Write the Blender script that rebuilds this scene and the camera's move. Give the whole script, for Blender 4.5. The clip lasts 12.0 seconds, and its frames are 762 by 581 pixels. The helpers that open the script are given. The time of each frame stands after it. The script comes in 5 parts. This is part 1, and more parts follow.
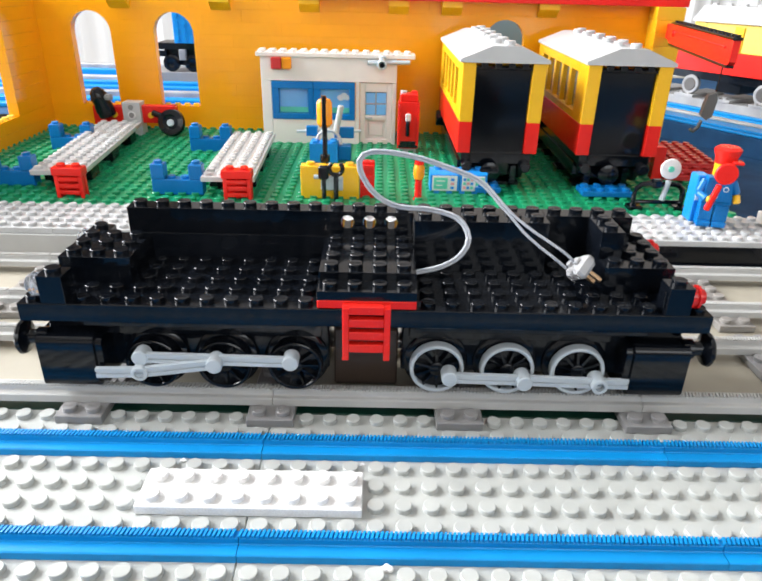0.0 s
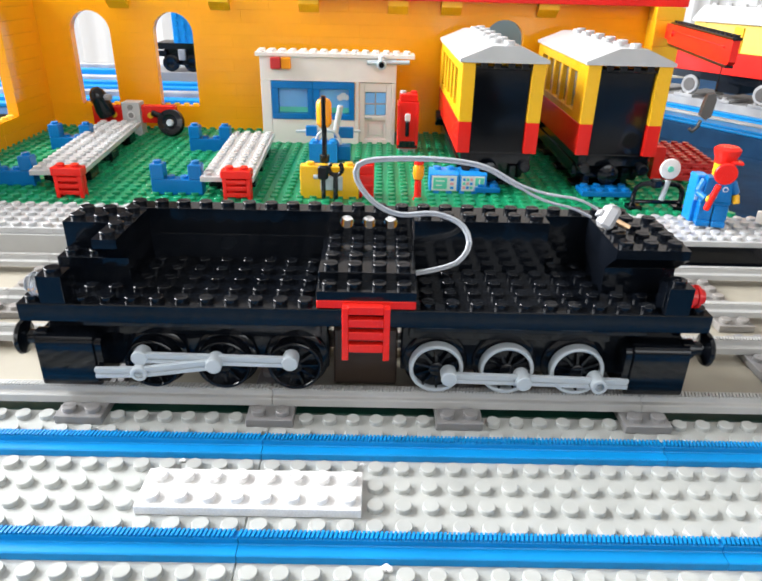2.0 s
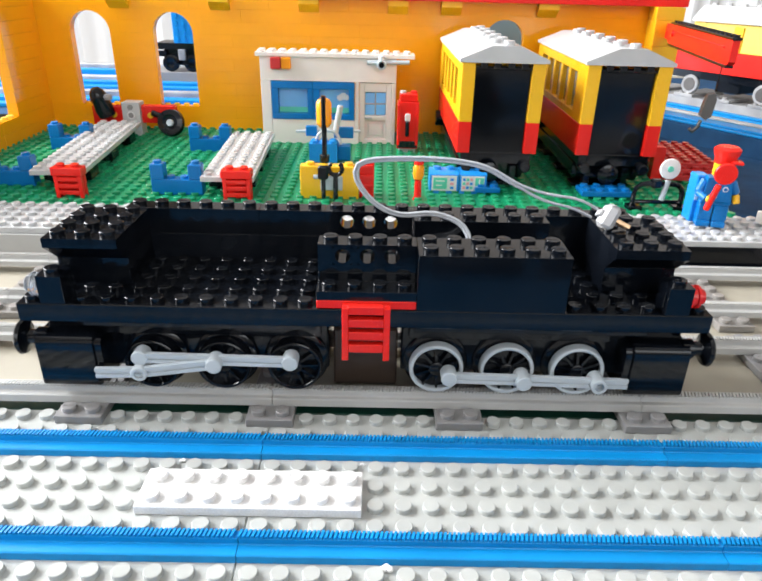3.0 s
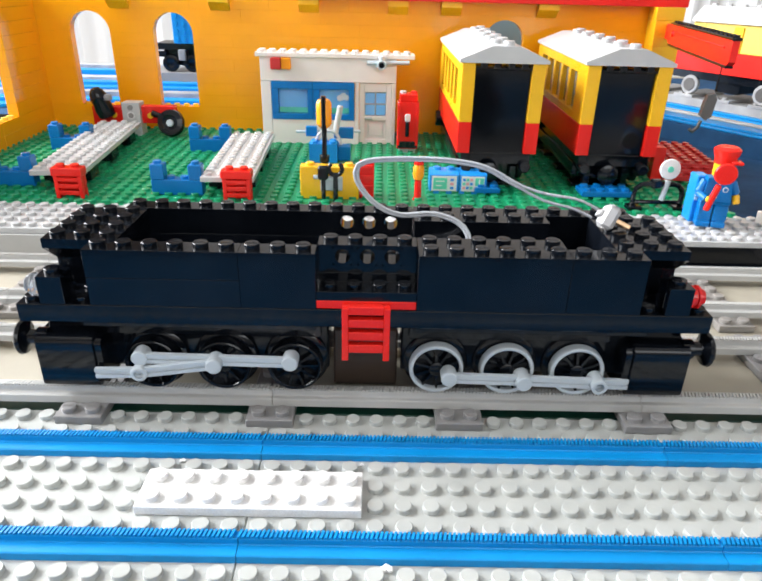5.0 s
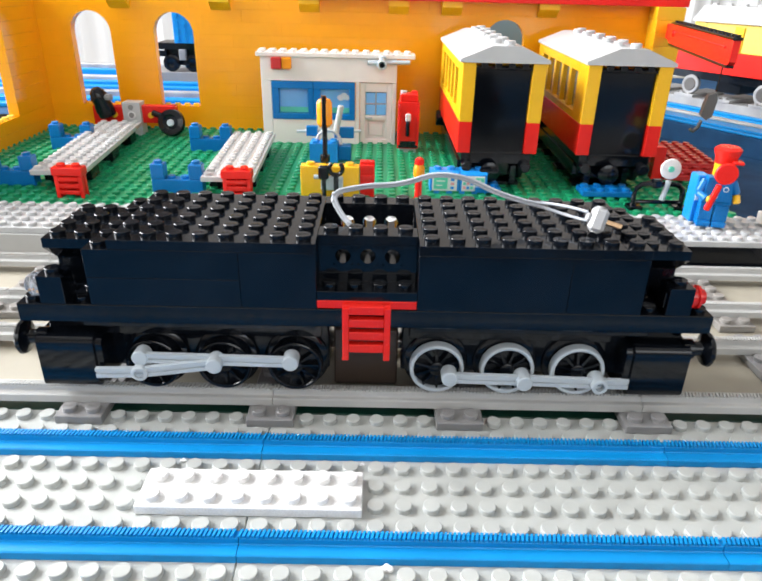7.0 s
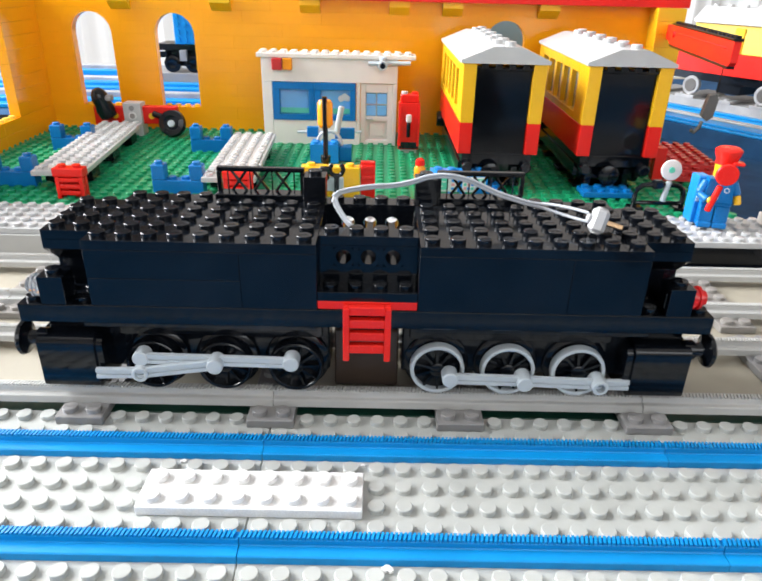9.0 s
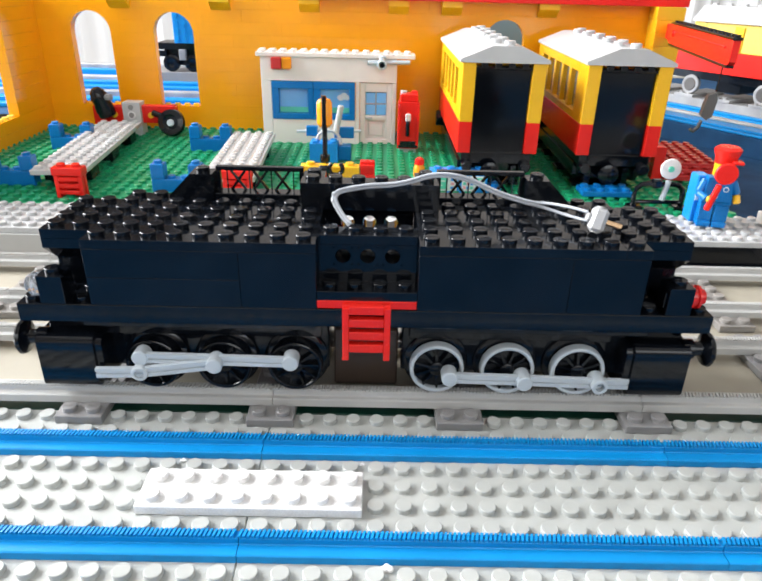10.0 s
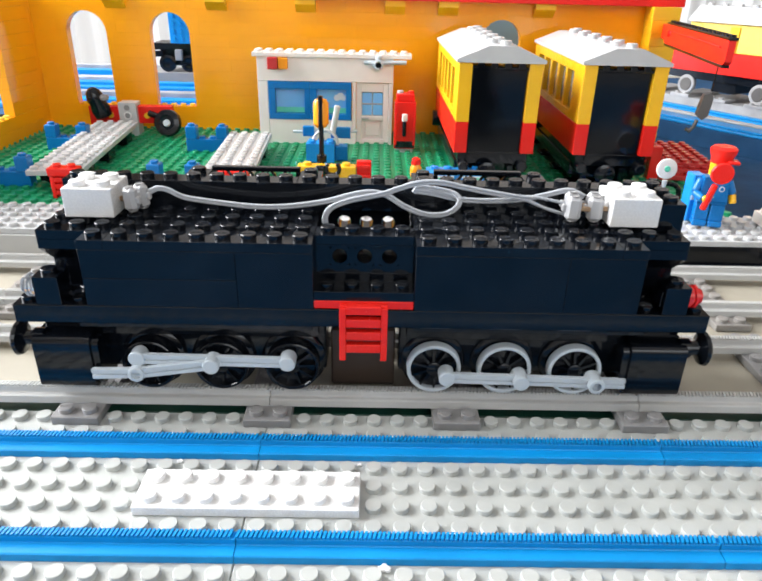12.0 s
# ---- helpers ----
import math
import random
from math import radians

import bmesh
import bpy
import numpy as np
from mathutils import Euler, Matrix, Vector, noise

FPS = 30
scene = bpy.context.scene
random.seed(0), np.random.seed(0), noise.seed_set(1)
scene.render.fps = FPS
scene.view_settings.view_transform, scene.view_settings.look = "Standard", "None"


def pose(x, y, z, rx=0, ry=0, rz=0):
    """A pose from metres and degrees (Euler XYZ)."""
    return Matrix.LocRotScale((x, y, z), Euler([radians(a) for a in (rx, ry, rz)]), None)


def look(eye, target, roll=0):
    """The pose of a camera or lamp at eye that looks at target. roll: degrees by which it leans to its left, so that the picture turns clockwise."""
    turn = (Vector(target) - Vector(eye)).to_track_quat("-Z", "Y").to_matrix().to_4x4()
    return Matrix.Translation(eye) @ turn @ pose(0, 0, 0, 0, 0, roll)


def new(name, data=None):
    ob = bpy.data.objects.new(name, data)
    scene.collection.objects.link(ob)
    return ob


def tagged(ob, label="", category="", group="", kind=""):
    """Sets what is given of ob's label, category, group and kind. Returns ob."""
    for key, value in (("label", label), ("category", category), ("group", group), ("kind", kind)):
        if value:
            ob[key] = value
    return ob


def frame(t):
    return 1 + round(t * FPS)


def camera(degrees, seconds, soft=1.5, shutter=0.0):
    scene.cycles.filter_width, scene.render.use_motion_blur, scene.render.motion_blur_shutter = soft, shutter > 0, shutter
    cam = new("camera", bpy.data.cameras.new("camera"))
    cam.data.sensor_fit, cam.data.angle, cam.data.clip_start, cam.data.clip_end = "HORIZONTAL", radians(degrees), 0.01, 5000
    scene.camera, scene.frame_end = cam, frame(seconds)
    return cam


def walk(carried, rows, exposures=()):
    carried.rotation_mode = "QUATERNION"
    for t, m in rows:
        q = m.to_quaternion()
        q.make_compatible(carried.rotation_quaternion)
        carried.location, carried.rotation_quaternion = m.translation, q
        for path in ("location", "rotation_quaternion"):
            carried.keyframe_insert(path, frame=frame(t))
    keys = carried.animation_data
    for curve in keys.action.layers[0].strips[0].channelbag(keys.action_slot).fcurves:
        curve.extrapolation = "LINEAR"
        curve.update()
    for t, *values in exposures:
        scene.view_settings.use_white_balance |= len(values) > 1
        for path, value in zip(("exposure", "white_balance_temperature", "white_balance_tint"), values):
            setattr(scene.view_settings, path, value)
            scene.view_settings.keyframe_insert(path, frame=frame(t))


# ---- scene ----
# The unit of the plan is the millimetre; meshes are scaled to metres when they are made.
# x runs along the tracks, y away from the viewer, z up from the grey baseplate.
EYE = (0.03462, -0.11658, 0.13806)


def aim(dx=0.0, dy=0.0):
    """The camera's pose, turned by small steps of right and up, in 1/1338 of a radian."""
    return pose(*EYE, 64.069 + math.degrees(dy / 1338), -1.2467, 0.0431 + math.degrees(dx / 1338))


cam = camera(60.74, 12.0, soft=1.9)
walk(cam, [
    (0.0, aim()), (0.3, aim(-1, 0)), (0.7, aim()), (1.5, aim()), (2.0, aim(-1, 0)), (3.2, aim(-1, 0)), (5.0, aim(-1, 0.5)),
    (5.5, aim(-1, 0.5)), (6.0, aim()), (8.9, aim()), (8.97, aim(1.3, 1.6)), (9.2, aim(1.3, 1.6)), (9.27, aim()),
    (10.5, aim()), (10.6, aim(-7.5, 0)), (11.3, aim(-7.5, 0)), (11.4, aim(-8.5, -0.5)), (11.6, aim(-8.5, -0.5)),
    (11.7, aim(-7, 0.3)), (12.0, aim(-7, 0.3))])

# ---- light: a window wall at the left, a curtain behind, and added fill lamps ----
world = bpy.data.worlds.new("daylight")
scene.world = world
world.use_nodes = True
wn = world.node_tree
sky = wn.nodes.new("ShaderNodeTexSky")
sky.sky_type, sky.sun_disc, sky.sun_elevation, sky.sun_rotation = "NISHITA", False, radians(35), radians(-60)
wn.links.new(sky.outputs[0], wn.nodes["Background"].inputs[0])
wn.nodes["Background"].inputs[1].default_value = 0.12
scene.view_settings.exposure = 0.5


def area_light(name, where, target, sx, sy, watts, color=(1, 1, 1)):
    d = bpy.data.lights.new(name, "AREA")
    d.shape, d.size, d.size_y, d.energy, d.color = "RECTANGLE", sx, sy, watts, color
    o = new(name, d)
    o.matrix_world = look(where, target)
    return o


area_light("window_light_side", (-1.45, 0.48, 0.86), (0.1, 0.1, 0.0), 1.4, 1.2, 86, (0.97, 0.985, 1.0))
# added lamp without an opening behind it, for sheen on the black tops
area_light("window_light_back", (0.25, 2.05, 0.95), (0.1, 0.2, 0.0), 1.9, 1.2, 2.6, (0.98, 0.97, 0.96))
# added fill from behind the viewer, with no window there
area_light("window_light_front", (0.6, -1.75, 1.05), (0.05, 0.2, 0.0), 1.5, 1.1, 12.5, (0.92, 0.965, 1.0))


# ---- materials ----
def plastic(name, color, rough=0.28, grain=0.06, bump=0.05, spec=0.5, scale=260.0, coat=0.0):
    """Moulded plastic: a little uneven in tone, with dust, fine scratches and a faint waviness."""
    m = bpy.data.materials.new(name)
    m.use_nodes = True
    nt, b = m.node_tree, m.node_tree.nodes["Principled BSDF"]
    tc = nt.nodes.new("ShaderNodeTexCoord")
    big, fine = nt.nodes.new("ShaderNodeTexNoise"), nt.nodes.new("ShaderNodeTexNoise")
    big.inputs["Scale"].default_value, fine.inputs["Scale"].default_value = 45.0, scale * 6
    big.inputs["Detail"].default_value, fine.inputs["Detail"].default_value = 3.0, 4.0
    mix = nt.nodes.new("ShaderNodeMixRGB")
    ramp = nt.nodes.new("ShaderNodeMapRange")
    ramp.inputs["From Min"].default_value, ramp.inputs["From Max"].default_value = 0.3, 0.7
    info = nt.nodes.new("ShaderNodeObjectInfo")
    hsv = nt.nodes.new("ShaderNodeHueSaturation")
    vary = nt.nodes.new("ShaderNodeMapRange")
    vary.inputs["To Min"].default_value, vary.inputs["To Max"].default_value = 1 - grain * 0.7, 1 + grain * 0.7
    mix.inputs[1].default_value = (*[c * (1 - grain) for c in color], 1)
    mix.inputs[2].default_value = (*[min(1, c * (1 + grain) + grain * 0.012) for c in color], 1)
    for n in (big, fine):
        nt.links.new(tc.outputs["Object"], n.inputs["Vector"])
    nt.links.new(big.outputs[0], ramp.inputs[0])
    nt.links.new(ramp.outputs[0], mix.inputs[0])
    nt.links.new(info.outputs["Random"], vary.inputs[0])
    nt.links.new(vary.outputs[0], hsv.inputs["Value"])
    nt.links.new(mix.outputs[0], hsv.inputs["Color"])
    nt.links.new(hsv.outputs[0], b.inputs["Base Color"])
    rr = nt.nodes.new("ShaderNodeMapRange")
    rr.inputs["To Min"].default_value, rr.inputs["To Max"].default_value = rough * 0.75, rough * 1.35
    nt.links.new(fine.outputs[0], rr.inputs[0])
    nt.links.new(rr.outputs[0], b.inputs["Roughness"])
    wave = nt.nodes.new("ShaderNodeTexNoise")
    wave.inputs["Scale"].default_value, wave.inputs["Detail"].default_value = scale, 2.0
    nt.links.new(tc.outputs["Object"], wave.inputs["Vector"])
    bp = nt.nodes.new("ShaderNodeBump")
    bp.inputs["Strength"].default_value, bp.inputs["Distance"].default_value = bump, 0.0006
    nt.links.new(wave.outputs[0], bp.inputs["Height"])
    nt.links.new(bp.outputs[0], b.inputs["Normal"])
    b.inputs["Specular IOR Level"].default_value = spec
    b.inputs["Coat Weight"].default_value = coat
    return m


def clear(name, color, rough=0.05, alpha=0.35):
    m = bpy.data.materials.new(name)
    m.use_nodes = True
    b = m.node_tree.nodes["Principled BSDF"]
    b.inputs["Base Color"].default_value = (*color, 1)
    b.inputs["Roughness"].default_value = rough
    b.inputs["Transmission Weight"].default_value = 1 - alpha
    b.inputs["IOR"].default_value = 1.45
    return m


def plain(name, color, rough=0.6, metal=0.0, glow=0.0):
    m = bpy.data.materials.new(name)
    m.use_nodes = True
    b = m.node_tree.nodes["Principled BSDF"]
    b.inputs["Base Color"].default_value = (*color, 1)
    b.inputs["Roughness"].default_value, b.inputs["Metallic"].default_value = rough, metal
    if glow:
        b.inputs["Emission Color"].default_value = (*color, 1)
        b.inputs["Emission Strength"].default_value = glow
    return m


BLACK = plastic("black_plastic", (0.0024, 0.0036, 0.0062), 0.11, 0.25, 0.035, 0.33)
GREY = plastic("old_light_grey_plastic", (0.42, 0.432, 0.415), 0.36, 0.10, 0.06)
RAILGREY = plastic("rail_grey_plastic", (0.43, 0.43, 0.42), 0.3, 0.07, 0.06)
PLATEGREY = plastic("plate_grey_plastic", (0.48, 0.485, 0.49), 0.3, 0.05, 0.05)
DARKGREY = plastic("dark_grey_plastic", (0.24, 0.235, 0.235), 0.32, 0.08, 0.06)
FARGREY = plastic("weathered_grey_plastic", (0.30, 0.30, 0.305), 0.4, 0.22, 0.12)
# dusty grey, lowered further for the locomotive's shade on the sleepers
SLEEPER = plastic("dusty_sleeper_plastic", (0.24, 0.225, 0.21), 0.36, 0.1, 0.08)
HOOKGREY = plastic("dull_dark_plastic", (0.085, 0.078, 0.074), 0.4, 0.15, 0.08)
# tone of the shade in the gap between the bogies
GAPSHADE = plastic("dark_brown_plastic", (0.045, 0.030, 0.022), 0.4, 0.1, 0.05)
RODGREY = plastic("rod_grey_plastic", (0.45, 0.50, 0.54), 0.3, 0.05, 0.04)
WHITE = plastic("white_plastic", (0.71, 0.705, 0.70), 0.26, 0.03, 0.04)
OFFWHITE = plastic("aged_white_plastic", (0.72, 0.67, 0.63), 0.3, 0.05, 0.04)
BLUE = plastic("blue_plastic", (0.001, 0.145, 0.43), 0.28, 0.09, 0.05, 0.35)
RAILBLUE = plastic("rail_blue_plastic", (0.0005, 0.21, 0.52), 0.36, 0.1, 0.06, 0.3)
BRIGHTBLUE = plastic("bright_blue_plastic", (0.012, 0.235, 0.66), 0.28, 0.05, 0.04)
RED = plastic("red_plastic", (0.74, 0.016, 0.010), 0.24, 0.06, 0.05, 0.35)
DULLRED = plastic("dull_red_plastic", (0.48, 0.022, 0.02), 0.34, 0.06, 0.05)
YELLOW = plastic("yellow_plastic", (0.84, 0.46, 0.012), 0.26, 0.05, 0.04)
PALEYELLOW = plastic("pale_yellow_plastic", (0.86, 0.62, 0.10), 0.28, 0.04, 0.04)
ORANGE = plastic("amber_wall_plastic", (0.92, 0.37, 0.006), 0.14, 0.025, 0.05, 0.5, 120)
LANTERN = plastic("orange_lantern_plastic", (0.85, 0.30, 0.01), 0.2, 0.04, 0.03)
GREEN = plastic("green_plastic", (0.003, 0.235, 0.10), 0.34, 0.12, 0.05)
DARKGREEN = plastic("dark_green_plastic", (0.002, 0.035, 0.022), 0.4, 0.1, 0.05)
TEAL = plastic("print_green", (0.10, 0.55, 0.38), 0.35, 0.03, 0.02)
PINK = plastic("print_pink", (0.75, 0.30, 0.33), 0.35, 0.03, 0.02)
CABLE = plastic("grey_cable_rubber", (0.43, 0.45, 0.49), 0.38, 0.04, 0.03)
PLUG = plastic("pale_grey_plug_plastic", (0.38, 0.38, 0.39), 0.28, 0.04, 0.03)
CREAM = plastic("cream_table_paint", (0.34, 0.31, 0.25), 0.5, 0.1, 0.1, 0.4, 60)
NEARBLUE = plastic("blue_table_cloth", (0.012, 0.12, 0.285), 0.8, 0.15, 0.3, 0.2, 900)
DULLBLUE = plastic("dull_blue_plastic", (0.20, 0.33, 0.40), 0.4, 0.05, 0.04)
SKYPANE = plastic("sky_blue_pane", (0.17, 0.46, 0.83), 0.12, 0.08, 0.02)
NAVY = plastic("navy_cloth", (0.010, 0.050, 0.120), 0.8, 0.2, 0.35, 0.2, 900)
BRASS = plain("brass_pin", (0.45, 0.30, 0.18), 0.35, 1.0)
STEEL = plain("worn_steel", (0.55, 0.55, 0.56), 0.3, 1.0)
CLEARP = clear("clear_lamp_plastic", (0.80, 0.84, 0.90), 0.08, 0.12)
REDCLEAR = clear("red_lamp_plastic", (0.9, 0.03, 0.03), 0.06, 0.5)
GLASS = clear("window_glass", (0.45, 0.70, 0.95), 0.03, 0.45)
SMOKE = clear("coach_glass", (0.75, 0.80, 0.85), 0.03, 0.2)
ROOMWALL = plastic("room_wall_paint", (0.62, 0.60, 0.57), 0.8, 0.03, 0.05, 0.3, 30)
DARKWALL = plastic("far_wall_wood", (0.22, 0.17, 0.13), 0.6, 0.1, 0.1, 0.3, 30)
CEIL = plastic("room_ceiling_paint", (0.74, 0.73, 0.71), 0.85, 0.02, 0.05, 0.3, 30)
FLOORWOOD = plastic("room_floor_wood", (0.28, 0.19, 0.12), 0.5, 0.15, 0.1, 0.4, 20)
# faint emission in the curtain stands in for daylight behind it
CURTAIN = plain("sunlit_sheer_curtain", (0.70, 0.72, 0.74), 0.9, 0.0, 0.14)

P = 8.0          # stud pitch
H = 3.2          # plate height
DECK = 41.2      # top of the locomotive's deck
BACK = 14.4      # top of the green baseplate and of the platform


# ---- mesh building ----
class Shape:
    """Gathers faces with materials, in millimetres."""

    def __init__(self):
        self.v, self.f, self.m, self.mats = [], [], [], []

    def slot(self, mat):
        if mat not in self.mats:
            self.mats.append(mat)
        return self.mats.index(mat)

    def add(self, verts, faces, mat):
        base, s = len(self.v), self.slot(mat)
        self.v += verts
        self.f += [tuple(base + i for i in f) for f in faces]
        self.m += [s] * len(faces)

    def box(self, x0, x1, y0, y1, z0, z1, mat, b=0.25):
        """A box with chamfered edges."""
        b = min(b, (x1 - x0) / 3, (y1 - y0) / 3, (z1 - z0) / 3)
        vs, lo, hi = [], (x0, y0, z0), (x1, y1, z1)
        for sx in (0, 1):
            for sy in (0, 1):
                for sz in (0, 1):
                    s = (sx, sy, sz)
                    c = [hi[i] if s[i] else lo[i] for i in range(3)]
                    inn = [c[i] - b if s[i] else c[i] + b for i in range(3)]
                    for a in range(3):
                        vs.append(tuple(c[i] if i == a else inn[i] for i in range(3)))
        idx = lambda sx, sy, sz, a: (sx * 4 + sy * 2 + sz) * 3 + a
        fs = []
        ring = [(0, 0), (1, 0), (1, 1), (0, 1)]
        for a in range(3):
            for s in (0, 1):
                q = []
                for p, r in ring:
                    c = [0, 0, 0]
                    c[a], c[(a + 1) % 3], c[(a + 2) % 3] = s, p, r
                    q.append(idx(*c, a))
                fs.append(tuple(q) if s else tuple(reversed(q)))
        for a in range(3):          # edges along axis a
            o1, o2 = (a + 1) % 3, (a + 2) % 3
            for p in (0, 1):
                for r in (0, 1):
                    c0, c1 = [0, 0, 0], [0, 0, 0]
                    c0[a], c0[o1], c0[o2] = 0, p, r
                    c1[a], c1[o1], c1[o2] = 1, p, r
                    q = (idx(*c0, o1), idx(*c1, o1), idx(*c1, o2), idx(*c0, o2))
                    fs.append(q if p == r else tuple(reversed(q)))
        for sx in (0, 1):
            for sy in (0, 1):
                for sz in (0, 1):
                    q = (idx(sx, sy, sz, 0), idx(sx, sy, sz, 1), idx(sx, sy, sz, 2))
                    fs.append(q if (sx + sy + sz) % 2 else tuple(reversed(q)))
        self.add(vs, fs, mat)
        return self

    def lathe(self, profile, mat, m=None, n=16):
        """Turns (radius, height) pairs about z and moves the result by the matrix m."""
        m = m or Matrix()
        vs, fs, rings = [], [], []
        for r, z in profile:
            rings.append(len(vs))
            vs += [tuple(m @ Vector((r * math.cos(2 * math.pi * i / n), r * math.sin(2 * math.pi * i / n), z))) for i in range(n)]
        for a, b in zip(rings, rings[1:]):
            fs += [(a + i, a + (i + 1) % n, b + (i + 1) % n, b + i) for i in range(n)]
        fs.append(tuple(reversed(range(n))))
        fs.append(tuple(rings[-1] + i for i in range(n)))
        self.add(vs, fs, mat)
        return self

    def stud(self, x, y, z, mat, n=14, r=2.45, h=1.75):
        self.lathe([(r, 0), (r, h - 0.2), (r - 0.2, h)], mat, Matrix.Translation((x, y, z)), n)
        if n in (14, 16, 18) and mat in (BLACK, WHITE, DARKGREY):
            for x0, x1, y0, y1 in ((-1.75, -1.3, -0.5, 0.6), (-1.25, -0.5, -0.6, -0.2), (-0.8, -0.4, -0.1, 0.6), (-0.1, 0.3, -0.6, 0.5), (0.35, 0.8, 0.25, 0.6), (0.55, 1.0, -0.55, -0.05), (1.2, 1.6, -0.55, 0.55)):
                a, b, c, d, e, f = x + x0, x + x1, y + y0, y + y1, z + h - 0.01, z + h + 0.13
                self.add([(a, c, e), (b, c, e), (b, d, e), (a, d, e), (a + 0.1, c + 0.1, f), (b - 0.1, c + 0.1, f), (b - 0.1, d - 0.1, f), (a + 0.1, d - 0.1, f)],
                         [(4, 5, 6, 7), (0, 1, 5, 4), (1, 2, 6, 5), (2, 3, 7, 6), (3, 0, 4, 7)], mat)
        return self

    def studs(self, x0, y0, nx, ny, z, mat, n=14, skip=()):
        for i in range(nx):
            for j in range(ny):
                if (i, j) not in skip:
                    self.stud(x0 + (i + 0.5) * P, y0 + (j + 0.5) * P, z, mat, n)
        return self

    def rod(self, a, b, r, mat, n=10, cap=0.0):
        a, b = Vector(a), Vector(b)
        d = b - a
        m = Matrix.Translation(a) @ d.to_track_quat("Z", "Y").to_matrix().to_4x4()
        L = d.length
        prof = [(r - cap, 0), (r, cap), (r, L - cap), (r - cap, L)] if cap else [(r, 0), (r, L)]
        return self.lathe(prof, mat, m, n)

    def tube(self, pts, r, mat, n=8):
        """A smooth tube along points."""
        pts = [Vector(p) for p in pts]
        up, vs, fs = Vector((0.3, 0.2, 1)).normalized(), [], []
        for i, p in enumerate(pts):
            d = (pts[min(i + 1, len(pts) - 1)] - pts[max(i - 1, 0)]).normalized()
            s = d.cross(up).normalized()
            w = s.cross(d)
            vs += [tuple(p + r * (math.cos(2 * math.pi * k / n) * s + math.sin(2 * math.pi * k / n) * w)) for k in range(n)]
        for i in range(len(pts) - 1):
            fs += [(i * n + k, i * n + (k + 1) % n, (i + 1) * n + (k + 1) % n, (i + 1) * n + k) for k in range(n)]
        fs += [tuple(range(n)), tuple(reversed(range(len(vs) - n, len(vs))))]
        self.add(vs, fs, mat)
        return self

    def prism(self, outline, axis, a, b, mat):
        """Pulls an outline (pairs in the two other axes, in cyclic order) along an axis from a to b."""
        n, vs = len(outline), []
        for t in (a, b):
            for p, q in outline:
                vs.append({"x": (t, p, q), "y": (p, t, q), "z": (p, q, t)}[axis])
        fs = [tuple(range(n)), tuple(reversed(range(n, 2 * n)))]
        fs += [(i, i + n, (i + 1) % n + n, (i + 1) % n) for i in range(n)]
        self.add(vs, fs, mat)
        return self

    def shift(self, x=0, y=0, z=0):
        self.v = [(a + x, b + y, c + z) for a, b, c in self.v]
        return self

    def mesh(self, name):
        me = bpy.data.meshes.new(name)
        me.from_pydata([(x * 0.001, y * 0.001, z * 0.001) for x, y, z in self.v], [], self.f)
        for m in self.mats:
            me.materials.append(m)
        me.polygons.foreach_set("material_index", self.m)
        me.polygons.foreach_set("use_smooth", [True] * len(self.f))
        bm = bmesh.new()
        bm.from_mesh(me)
        bmesh.ops.recalc_face_normals(bm, faces=bm.faces)
        bm.to_mesh(me)
        bm.free()
        me.set_sharp_from_angle(angle=radians(32))
        return me


def at(x, y, z, rz=0.0):
    return pose(x * 0.001, y * 0.001, z * 0.001, 0, 0, rz)


def part(name, shape, parent, m=None, label=""):
    ob = new(name, shape.mesh(name) if isinstance(shape, Shape) else shape)
    ob.parent = parent
    if m is not None:
        ob.matrix_basis = m
    return tagged(ob, label)


def thing(name, label, category, shape=None, m=None, group="", kind=""):
    ob = new(name, (shape.mesh(name) if isinstance(shape, Shape) else shape) if shape else None)
    if m is not None:
        ob.matrix_basis = m
    return tagged(ob, label, category, group, kind)


def brick(nx, ny, nk, mat, n=14, studded=True):
    """A brick or plate nx by ny studs, nk plates high, from its lower front left corner."""
    g = 0.04 if mat is BLACK else 0.08
    s = Shape().box(g, nx * P - g, g, ny * P - g, 0.03, nk * H - 0.03, mat, 0.1 if mat is BLACK else 0.25)
    if studded:
        s.studs(0, 0, nx, ny, nk * H - 0.03, mat, n)
    return s


SHARED = {}


def shared(key, make):
    if key not in SHARED:
        SHARED[key] = make().mesh(key)
    return SHARED[key]


# ---- the room ----
def structure(name, shape, label="", category=""):
    return tagged(new(name, shape.mesh(name)), label, category, "", "structure")


